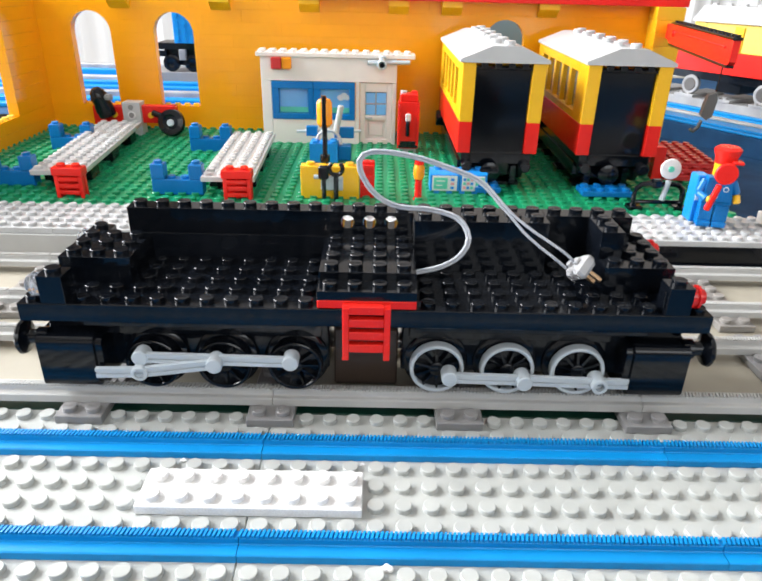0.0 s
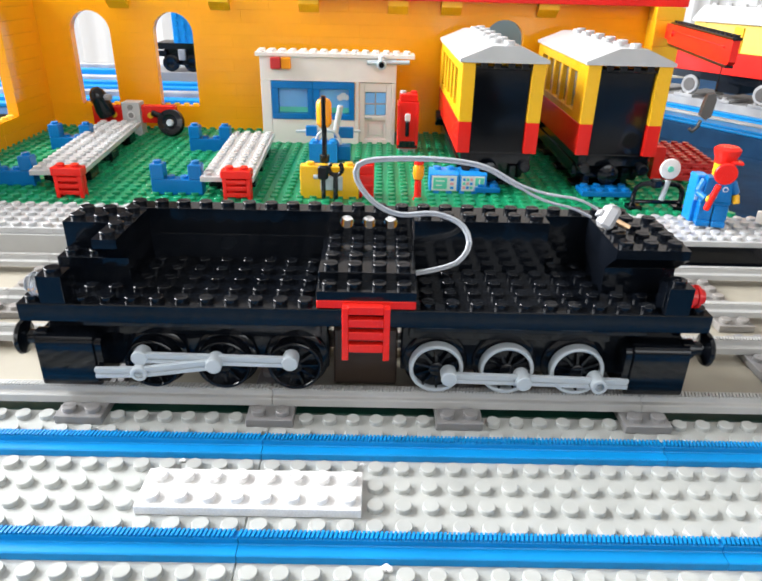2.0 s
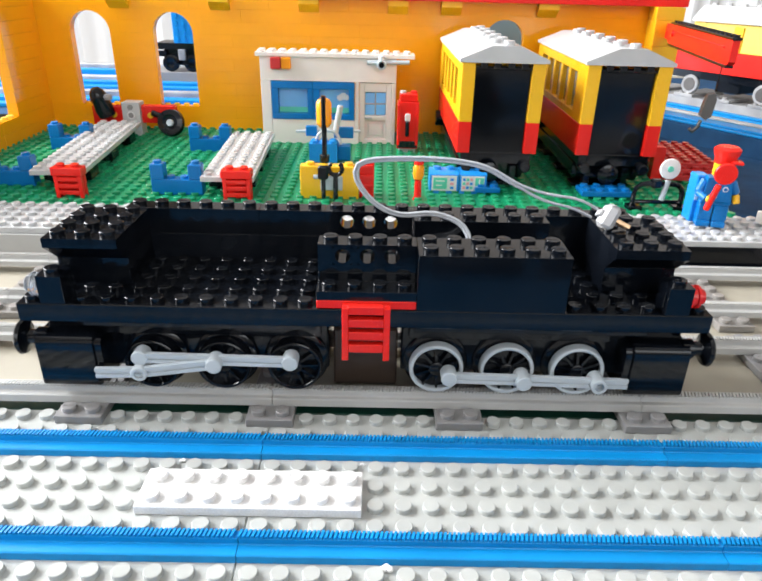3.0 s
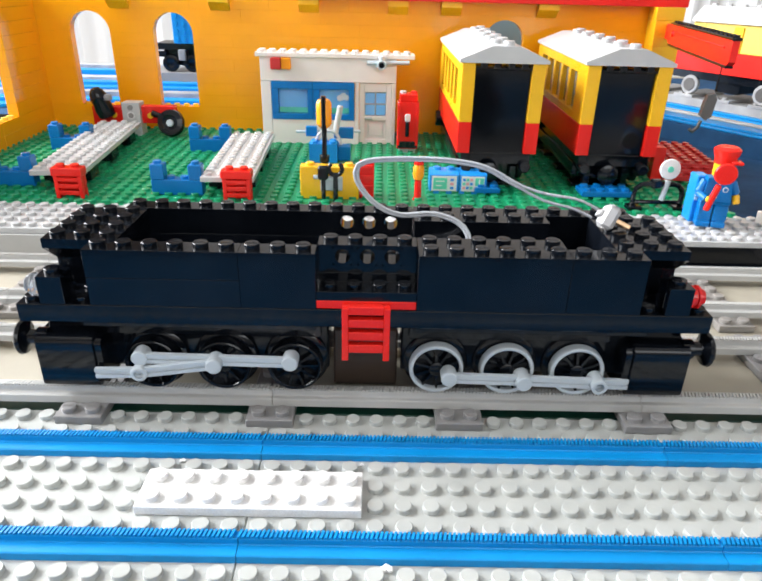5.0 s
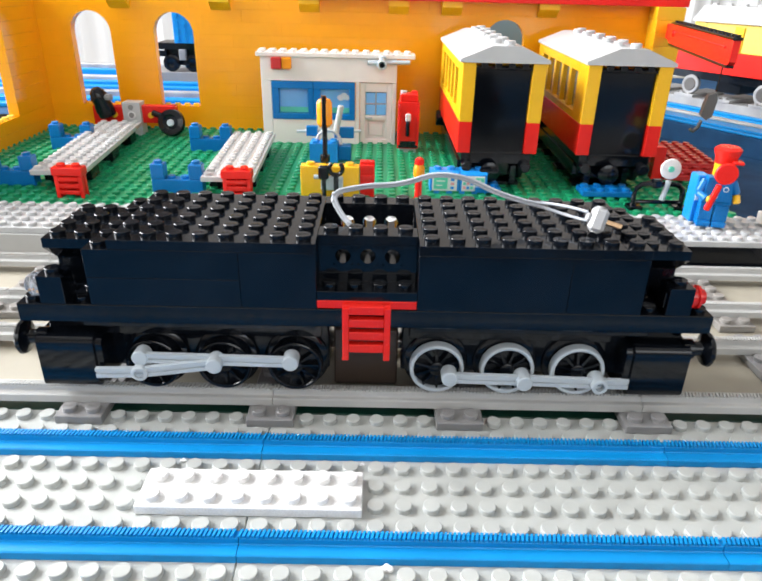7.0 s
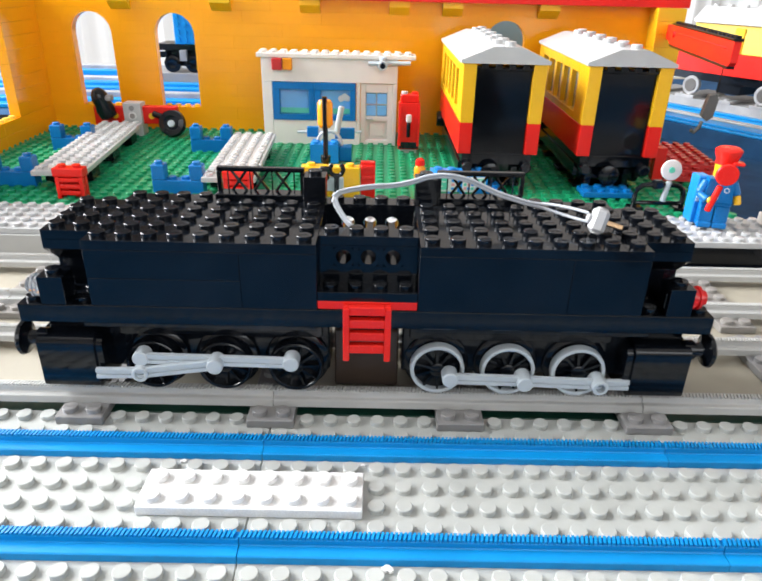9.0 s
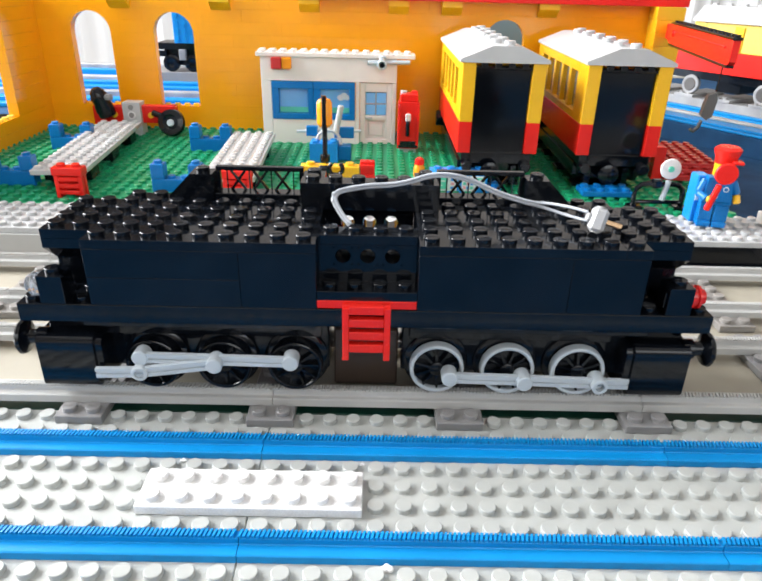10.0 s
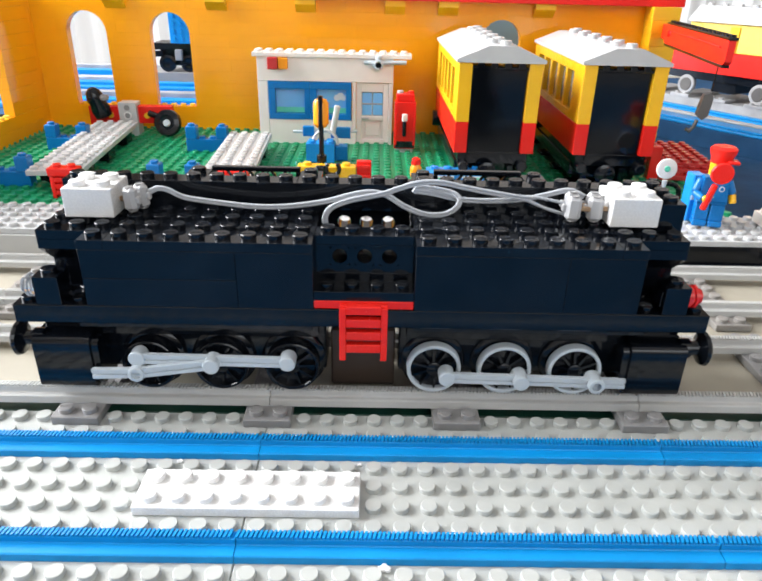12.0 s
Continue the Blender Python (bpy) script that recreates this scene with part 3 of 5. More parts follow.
black(3, 1, 6, 22, 0, 0, 3.57)
black(6, 1, 3, 3, 0, 0, 4.0)
black(3, 1, 6, 9, 0, 0, 4.5)
black(6, 1, 3, 3, 0, 3, 4.93)
black(4, 1, 1, 12, 5, 6, 5.27)
black(4, 1, 1, 12, 1, 6, 5.6)
black(8, 6, 1, 16, 0, 6, 5.93)
black(8, 6, 1, 4, 0, 6, 6.27)
black(1, 6, 1, 24, 0, 6, 6.73)
black(1, 6, 1, 3, 0, 6, 7.05)
black(2, 4, 1, 1, 1, 6, 7.5)
black(2, 4, 1, 25, 1, 6, 7.8)
black(1, 1, 3, 11, 5, 7, 8.1)
black(1, 1, 3, 16, 5, 7, 8.1)
placed("lattice_fence", "black lattice fence piece on the roof", "fence", fence(), 17, 5, 7, 8.5, 4, 1)
placed("lattice_fence", "black lattice fence piece on the roof", "fence", fence(), 7, 5, 7, 8.95, 4, 1)
placed("slope_brick", "black slope brick at the end of the fence", "brick", slope_side(False), 21, 5, 7, 9.3, 2, 1)
placed("slope_brick", "black slope brick at the end of the fence", "brick", slope_side(True), 5, 5, 7, 9.63, 2, 1)
black(6, 1, 3, 11, 4, 7, 9.97)
black(10, 1, 3, 17, 4, 7, 10.37)
black(10, 1, 3, 1, 4, 7, 10.6)
LIGHTBRICK = lambda: brick(2, 2, 3, WHITE, 18)
placed("light_brick", "white two by two light brick on the roof", "brick", shared("light_brick", LIGHTBRICK), 23.96, 1.9, 7.55, 11.37, 2)
black(1, 2, 3, 26, 2, 7, 11.37)
placed("light_brick", "white two by two light brick on the roof", "brick", shared("light_brick", LIGHTBRICK), 1.87, 1.9, 7.55, 11.67, 2)


# ---- the engine shed ----
WALLY = 56.3 * P
COURSE = 9.6


def course_bricks(parent, x0, x1, z0, gaps, offset, mat, face_y, depth=P, length=8, n=10, top=False):
    """One course of bricks from x0 to x1 (studs) with gaps left open."""
    spans, x = [], x0
    for a, b in sorted(gaps):
        if a > x:
            spans.append((x, a))
        x = max(x, b)
    if x < x1:
        spans.append((x, x1))
    for a, b in spans:
        p = a
        first = True
        while p < b - 0.01:
            step = length - (offset if first else 0)
            q = min(b, p + step)
            if b - q < 1.0:
                q = b
            first = False
            w = round((q - p) * P, 2)
            key = "wall_brick_%s_%g_%g%s" % (mat.name, w, depth, top)
            def make():
                s = Shape().box(0.015, w - 0.015, 0, depth, 0.01, COURSE - 0.01, mat, 0.07)
                if top:
                    for i in range(int(w / P)):
                        s.stud((i + 0.5) * P, depth / 2, COURSE - 0.05, mat, 10)
                return s
            part("brick", shared(key, make), parent, at(p * P, face_y, z0))
            p = q


def arch_shape(mat, wide=6.0, r=16.0, h=19.2):
    s = Shape()
    w, n = wide * P, 20
    arc = [(w / 2 - r * math.cos(math.pi * i / n), r * math.sin(math.pi * i / n)) for i in range(n + 1)]
    for y in (0.0, P):
        vs, fs = [], []
        for i, (x, z) in enumerate(arc):
            ox = 0 if i == 0 else (w if i == n else (w * min(1, max(0, (x - (w / 2 - r)) / (2 * r)))))
            vs += [(x, y, z), (ox, y, h)]
        vs += [(0, y, 0), (w, y, 0)]
        m = len(vs)
        fs = [(2 * i, 2 * i + 2, 2 * i + 3, 2 * i + 1) for i in range(n)] + [(m - 2, 0, 1), (m - 1, 2 * n + 1, 2 * n)]
        s.add(vs, fs, mat)
    vs = [(x, y, z) for x, z in arc for y in (0.0, P)]
    s.add(vs, [(2 * i, 2 * i + 1, 2 * i + 3, 2 * i + 2) for i in range(n)], mat)
    s.add([(0, 0, h), (w, 0, h), (w, P, h), (0, P, h), (0, 0, 0), (0, P, 0), (w, 0, 0), (w, P, 0)], [(0, 1, 2, 3), (4, 0, 3, 5), (1, 6, 7, 2)], mat)
    return s


def shed():
    wall = structure("wall_shed_back", Shape().box(-31.3 * P, -30.9 * P, WALLY + 1, WALLY + P - 1, BACK, 130, ORANGE), "amber plastic brick wall of the engine shed with arched windows", "wall")
    arches = (-27.1, -18.7, 15.0)
    for i in range(11):
        z = BACK + i * COURSE
        if i in (8, 9):
            gaps = [(a - 1, a + 5) for a in arches]
        elif 2 <= i < 8:
            gaps = [(a, a + 4) for a in arches]
        else:
            gaps = []
        course_bricks(wall, -30.85, 34.0, z, gaps, (i % 2) * 4, ORANGE, WALLY)
    for a in arches:
        part("arch", shared("shed_arch", lambda: arch_shape(ORANGE)), wall, at((a - 1) * P, WALLY, BACK + 8 * COURSE))
        s = Shape()
        for k in range(4):
            s.stud((k + 0.5) * P, 4, 0, YELLOW, 12)
        part("sill_studs", s, wall, at(a * P, WALLY, BACK + 2 * COURSE), "yellow studs on the window sill")
    # left side wall with its window opening
    side = structure("wall_shed_side", Shape().box(-31.35 * P, -30.35 * P, 55.6 * P, WALLY - 0.2, BACK, 120, ORANGE), "amber plastic brick side wall with a window opening", "wall")
    for i in range(11):
        z = BACK + i * COURSE
        spans = ((30.0, 37.0), (49.2, 55.5)) if 2 <= i < 9 else ((30.0, 38.0), (38.0, 46.0), (46.0, 55.5))
        for a, b in spans:
            s = Shape().box(-31.3 * P, -30.3 * P, a * P + 0.07, b * P - 0.07, z + 0.05, z + COURSE - 0.05, ORANGE, 0.12)
            part("brick", s, side)
    for i in range(12):
        s = Shape().stud(-30.8 * P, (37.5 + i) * P, BACK + 2 * COURSE, PALEYELLOW, 10)
        part("sill_stud", s, side, None, "pale yellow stud on the sill")
    # corbels under the eaves and the red roof edge
    for cx in (-22.8, -12.7, -3.8, 5.1, 10.4, 20.0):
        s = Shape().prism([(WALLY, BACK + 10 * COURSE - 1), (WALLY, BACK + 11 * COURSE), (WALLY - P, BACK + 11 * COURSE), (WALLY - P, BACK + 10.55 * COURSE)], "x", cx * P, (cx + 2) * P, YELLOW)
        thing("corbel", "yellow inverted slope under the shed eaves", "corbel", s, None, "corbels")
    thing("roof_edge", "bright red plastic edge of the shed roof", "roof edge", Shape().box(-4 * P, 34.5 * P, WALLY - 1.5 * P, WALLY + 3 * P, BACK + 11 * COURSE + 0.05, BACK + 11 * COURSE + 7, RED))
    # right end: stepped yellow pier
    pier = thing("shed_pier", "bright yellow stepped pier at the open end of the shed", "pier", None, at(0, 0, 0))
    for i in range(11):
        dx = 0 if i < 6 else (i - 5) * 0.25
        part("brick", Shape().box((31.5 - dx * 0.2) * P, 34.0 * P, WALLY - 2.2 * P - 0.1, WALLY - 0.1, BACK + i * COURSE + 0.05, BACK + (i + 1) * COURSE - 0.05, YELLOW, 0.25), pier)


shed()


def office():
    y = 50.8 * P
    o = thing("office_front", "white plastic office front with blue windows and a white door", "toy building", None, at(0, 0, 0))
    # wall built round its openings
    def blk(name, x0, x1, z0, z1, mat=OFFWHITE, y0=0.0, y1=P):
        return part(name, Shape().box(x0 * P, x1 * P, y + y0, y + y1, z0, z1, mat), o)
    blk("wall_panel", -7.1, -6.15, BACK, 62.4)
    blk("wall_panel", -6.13, 2.02, BACK, 33.4)
    blk("wall_panel", 2.04, 2.4, BACK, 62.4)
    blk("wall_panel", 5.62, 6.0, BACK, 62.4)
    blk("wall_panel", -7.1, 6.0, 62.5, 80.2)
    blk("side_wall", 5.0, 6.0, BACK, 80.2, OFFWHITE, P + 0.1, 5.4 * P)
    lip = Shape().box(-7.5 * P, 7.7 * P, y - 1.5, y + 2 * P, 80.3, 83.4, OFFWHITE)
    lip.studs(-7.5 * P, y - 1.0, 15, 2, 83.4, OFFWHITE, 10)
    part("roof_plate", lip, o)
    # two blue windows
    for x0 in (-6.1, -2.06):
        w = part("window", Shape().box(x0 * P, (x0 + 4.0) * P, y + 5.2, y + 6.4, 33.6, 62.2, BLUE, 0.2), o, None, "blue window frame with a scene behind the glass")
        x, X = x0 * P, (x0 + 4.02) * P
        for a, b, c, d in ((x, X, 33.6, 38.0), (x, X, 57.0, 62.2), (x, x + 5.2, 38.0, 57.0), (X - 4.2, X, 38.0, 57.0)):
            part("window_frame", Shape().box(a, b, y - 0.8, y + 5.1, c, d, BLUE), w)
        part("pane", Shape().box(x + 5.2, X - 4.2, y + 4.2, y + 4.9, 38.0, 57.0, SKYPANE, 0.1), w, None, "pale blue pane")
        part("window_scene", Shape().box(x + 5.3, X - 4.3, y + 3.8, y + 4.15, 38.1, 42.2, TEAL, 0.1), w, None, "green strip seen through the pane")
        if x0 > -3:
            cl = Shape()
            for cx, cz, r, dy in ((X - 11.5, 50.0, 2.4, 0.0), (X - 8.6, 51.2, 2.8, 0.12), (X - 6.2, 50.2, 2.2, 0.24)):
                cl.lathe([(r, 0), (r, 0.4)], WHITE, Matrix.Translation((cx, y + 4.1 - dy, cz)) @ Matrix.Rotation(radians(90), 4, "X"), 14)
            part("window_cloud", cl, w, None, "white cloud shape on the pane")
    # door with four panes
    d = part("door", Shape().box(2.45 * P, 5.58 * P, y + 4.0, y + 6.0, BACK + 0.3, 62.0, OFFWHITE), o, None, "white door with four blue panes")
    for a, b, c, e in ((2.45, 2.95, BACK + 0.3, 62), (5.1, 5.58, BACK + 0.3, 62), (2.95, 5.1, BACK + 0.3, 18.5), (2.95, 5.1, 33.5, 37.0), (2.95, 5.1, 55.5, 62)):
        part("door_frame", Shape().box(a * P, b * P, y + 1.5, y + 3.95, c, e, OFFWHITE), d)
    for i in range(2):
        for j in range(2):
            part("pane", Shape().box((3.02 + i * 1.06) * P, (3.96 + i * 1.06) * P, y + 2.2, y + 3.9, 37.6 + j * 9.2, 45.4 + j * 9.2, SKYPANE, 0.1), d, None, "blue door pane")
    part("door_panel", Shape().box(3.3 * P, 4.8 * P, y + 3.0, y + 4.4, 21.0, 31.5, OFFWHITE, 0.8), d)
    part("door_handle", Shape().rod((3.0 * P, y + 1.2, 35.2), (3.7 * P, y + 0.6, 35.4), 0.9, STEEL), d, None, "small grey handle")
    # lamp blocks on the front
    l = thing("signal_lamp", "red and amber lamp blocks on the office front", "lamp", None, at(0, 0, 0))
    part("red_lamp", Shape().box(-6.0 * P, -5.05 * P, y - 5, y - 0.1, 71.5, 80.0, DULLRED, 0.5), l)
    part("amber_lamp", Shape().box(-5.0 * P, -4.1 * P, y - 4, y - 0.1, 71.5, 80.0, LANTERN, 0.5), l)
    sp = thing("spotlight", "grey round spotlight on an arm on the office front", "lamp", None, at(0, 0, 0))
    part("arm", Shape().rod((3.2 * P, y - 3, 77.5), (7.2 * P, y - 3, 78.2), 1.6, RODGREY, 12), sp)
    part("bracket", Shape().box(4.0 * P, 5.0 * P, y - 4, y - 0.05, 74.5, 77.0, RODGREY, 0.4), sp)
    part("head", Shape().lathe([(3.2, 0), (3.6, 2), (3.6, 6), (2.8, 6.4), (2.0, 5.2)], RODGREY, Matrix.Translation((4.55 * P, y - 2.5, 76.5)) @ Matrix.Rotation(radians(90), 4, "X"), 20), sp)
    part("lens", Shape().lathe([(2.0, 0), (1.8, 0.5)], BLACK, Matrix.Translation((4.55 * P, y - 8.2, 76.5)) @ Matrix.Rotation(radians(90), 4, "X"), 16), sp)
    part("cap", Shape().lathe([(2.5, 0), (2.5, 2.2), (1.8, 2.6)], RODGREY, Matrix.Translation((4.55 * P, y - 4, 80.0)), 14), sp)


office()


def pump():
    x, y = 6.15 * P, 47.8 * P
    p = thing("fuel_pump", "red plastic fuel pump cabinet with a black hose", "fuel pump", None, at(x, y, BACK))
    part("body", Shape().box(0, 2 * P, 0, 1.4 * P, 3.2, 38, RED).box(1.2, 2 * P - 1.2, 1.0, 1.3 * P, 38, 44, RED, 0.8), p)
    part("base", Shape().box(1.5, 2 * P - 1.5, 1, 1.3 * P, 0, 3.1, PLATEGREY), p)
    part("plinth", Shape().box(0.6, 2 * P - 0.6, -0.9, 0, 4.0, 9.0, BLACK), p)
    part("side_rib", Shape().box(-0.1, 2.0, -1.4, 0, 6, 36, RED), p)
    part("side_rib", Shape().box(2 * P - 2.0, 2 * P + 0.1, -1.4, 0, 6, 36, RED), p)
    part("hose", Shape().rod((7.6, -1.4, 13), (7.6, -1.4, 24), 1.5, BLACK, 10, 0.4), p)
    part("nozzle", Shape().box(5.6, 9.8, -2.4, -0.1, 24, 30, WHITE, 0.8), p)
    part("cap_stud", Shape().stud(4, 5, 44, PLATEGREY).stud(12, 5, 44, RED), p)


pump()


# ---- the coaches ----
def coach(x, y, rz):
    c = thing("passenger_coach", "yellow and red toy passenger coach with pale grey roof", "toy train", None, at(x, y, 0, rz), "coaches")
    W, L, z0, zm, z1 = 6.25 * P, 18.0 * P, 38.6, 57.6, 92.4
    # side walls with window openings
    for sx in (0, 1):
        xa = 0.0 if sx == 0 else W - P
        part("red_wall", Shape().box(xa, xa + P, 0, L, z0, zm, RED), c)
        part("yellow_wall", Shape().box(xa, xa + P, 0, 22, zm + 0.05, z1, YELLOW), c)
        part("yellow_wall", Shape().box(xa, xa + P, L - 12, L, zm + 0.05, z1, YELLOW), c)
        part("yellow_wall", Shape().box(xa, xa + P, 22.05, L - 12.05, zm + 0.05, zm + 4.8, YELLOW), c)
        part("yellow_wall", Shape().box(xa, xa + P, 22.05, L - 12.05, z1 - 6.4, z1, YELLOW), c)
        k = 5
        span = (L - 34.1) / k
        for i in range(k):
            ya = 22.05 + i * span
            part("window_post", Shape().box(xa, xa + P, ya + span - 5, ya + span, zm + 4.85, z1 - 6.45, YELLOW), c)
            part("pane", Shape().box(xa + 3.2, xa + 4.0, ya, ya + span - 5, zm + 4.85, z1 - 6.45, SMOKE, 0.05), c, None, "clear coach pane")
    # front: black gangway door between pillars
    part("end_door", Shape().box(P + 0.1, W - P - 0.1, 3.5, 6.5, z0 - 5, z1 - 4.2, BLACK), c, None, "glossy black end door")
    part("door_jamb", Shape().box(P + 0.05, P + 1.0, 1.0, 3.4, z0 - 4, z1 - 4.3, BLACK), c)
    s = Shape().box(P + 0.1, W - P - 0.1, 1.0, 7.5, z1 - 4.1, z1 - 2.4, BLACK)
    for i in range(4):
        s.box(P + 3.0 + i * P * 1.02, P + 7.2 + i * P * 1.02, 0.2, 2.5, z1 - 3.6, z1 - 0.4, BLACK)
    part("door_head", s, c)
    part("end_wall", Shape().box(P, W - P, L - P, L, z0, z1, YELLOW), c)
    part("underframe", Shape().box(3, W - 3, 2, L - 2, z0 - 7, z0 - 0.1, BLACK), c)
    part("coach_floor", Shape().box(P, W - P, 7, L - P, z0, z0 + 3, DARKGREY), c)
    # roof: shallow gable with a flat top and a row of studs
    r = Shape()
    e, t = -1.6, 8.6
    out = [(e, z1 + 0.1), (W - e, z1 + 0.1), (W - e, z1 + 2.0), (W * 0.66, z1 + t + 1), (W * 0.34, z1 + t + 1), (e, z1 + 2.0)]
    r.prism(out, "y", -1.0, L, PLATEGREY)
    for j in range(11):
        r.stud(W / 2 + (2.6 if j % 2 == 0 else -3.4), 6 + j * 12.5, z1 + t + 1, PLATEGREY, 12, 3.3, 2.6)
    part("roof", r, c, None, "pale grey sloped roof with studs")
    for yy in (16, 40, L - 40, L - 16):
        for xx in (7.0, W - 7.0):
            m = Matrix.Translation((xx, yy, z0 - 12)) @ Matrix.Rotation(radians(90), 4, "Y")
            part("wheel", Shape().lathe([(7.2, -2.0), (7.6, -1.2), (7.6, 1.4), (6.6, 2.0), (3, 1.4)], BLACK, m, 20), c)
    part("bogie", Shape().box(10, W - 10, 8, 48, z0 - 16, z0 - 7.1, BLACK), c)
    part("bogie", Shape().box(10, W - 10, L - 48, L - 8, z0 - 16, z0 - 7.1, BLACK), c)
    part("side_skirt", Shape().box(2.0, 5.0, 10, L - 10, z0 - 15, z0 - 7.1, BLACK), c)
    part("side_skirt", Shape().box(W - 5.0, W - 2.0, 10, L - 10, z0 - 15, z0 - 7.1, BLACK), c)
    part("brake_drum", Shape().rod((-3.5, L - 18, z0 - 3), (4.0, L - 18, z0 - 3), 6.0, BLACK, 18, 0.8), c)
    part("coupling", Shape().lathe([(5.8, 0), (6.3, 1), (6.3, 2.6), (4.8, 3.4)], BLACK, Matrix.Translation((W * 0.42, -2, z0 - 11)) @ Matrix.Rotation(radians(90), 4, "X"), 20), c)
    part("coupling_bar", Shape().rod((W * 0.42, -2, z0 - 11), (W * 0.42, 14, z0 - 11), 2.2, BLACK), c)
    for xx in (6.5, W - 6.5):
        part("buffer", Shape().rod((xx, -3, z0 - 8), (xx, 8, z0 - 8), 3.4, BLACK, 16, 0.8), c)
    return c


coach(10.5 * P, 36.0 * P, 0.0)
coach(19.85 * P, 36.0 * P, -1.0)
for bx in (12.6, 21.6):
    for yy in (37, 42, 47, 52):
        thing("track_tie", "dark plastic track tie under a coach", "sleeper", Shape().box((bx - 1.4) * P, (bx + 3.2) * P, yy * P, (yy + 1.5) * P, BACK + 1.8, BACK + 4.0, BLACK))
    for dx in (-0.7, 2.3):
        thing("siding_rail", "black plastic siding rail under a coach", "toy rail", Shape().box((bx + dx) * P, (bx + dx + 0.5) * P, 36.4 * P, 56 * P, BACK + 4.05, BACK + 18.4 - 2.6, BLACK))
for x0, x1, yy in ((12.0, 14.9, 34.6), (20.3, 24.8, 34.2)):
    thing("blue_plate", "dark blue plate lying on the green yard", "plate", brick(int(x1 - x0), 2, 1, BLUE, 10), at(x0 * P, yy * P, BACK + 1.75))


# ---- things in the yard ----
def ramp(x, y, rz, nx, ny):
    r = thing("inspection_ramp", "light grey studded plate ramp raised on black bricks", "ramp", None, at(x, y, BACK, rz), "ramps")
    s = Shape().box(0, nx * P, 0, ny * P, 9.7, 12.8, PLATEGREY).studs(0, 0, nx, ny, 12.8, PLATEGREY, 10)
    part("plate", s, r)
    for yy in (2 * P, ny * P / 2 - P, ny * P - 4 * P):
        for xx in (0.2 * P, (nx - 1.2) * P):
            part("leg", Shape().box(xx, xx + P, yy, yy + 2 * P, 1.8, 9.6, BLACK), r)
            part("leg_foot", Shape().lathe([(2.4, 0), (2.4, 1.75)], BLACK, Matrix.Translation((xx + 4, yy + 4, 0.05)), 10), r)
    return r


ramp(-175.6, 267.5, 5.0, 4, 18)
ramp(-71.1, 261.6, 2.4, 4, 15)


def step_chair(x, y):
    s = thing("red_steps", "bright red plastic steps with two studs against a ramp", "steps", None, at(x, y, BACK), "red steps")
    part("top", Shape().box(-0.6, 2.1 * P + 0.6, 0, P, 13.6, 18.6, RED, 0.5).stud(4.2, 4, 18.6, RED).stud(12.8, 4, 18.6, RED), s)
    for xx in (0.2, 2.1 * P - 2.6):
        part("rail", Shape().box(xx, xx + 2.4, 0.6, 3.4, 0.2, 13.5, RED), s)
    for z in (2.4, 6.4, 10.4):
        part("tread", Shape().box(2.6, 2.1 * P - 2.6, 0.4, 3.6, z, z + 2.5, RED), s)
    part("back", Shape().box(0.2, 2.1 * P - 0.2, 5.0, 7.6, 0.2, 13.5, RED), s)


step_chair(-19.4 * P, 31.7 * P)
step_chair(-7.1 * P, 31.9 * P)


def blue_bench(x, y, w=3.85):
    s = thing("blue_bench", "blue plastic bench with raised studded ends on the yard", "bench", None, at(x, y, BACK + 0.05), "blue benches")
    part("body", Shape().box(0, w * P, 0, P, 0, 9.4, BLUE, 0.4), s)
    for xx in (0, (w - 1) * P):
        part("post", Shape().box(xx, xx + P, 0, P, 9.45, 18.6, BLUE, 0.5).stud(xx + 4, 4, 18.6, BLUE), s)
    part("top_studs", Shape().stud(w * P / 2 - 4, 4, 9.4, BLUE).stud(w * P / 2 + 4, 4, 9.4, BLUE), s)


blue_bench(-12.75 * P, 33.2 * P)
blue_bench(-13.4 * P, 46.6 * P)
blue_bench(-26.2 * P, 46.0 * P)
blue_bench(-26.15 * P, 34.6 * P)


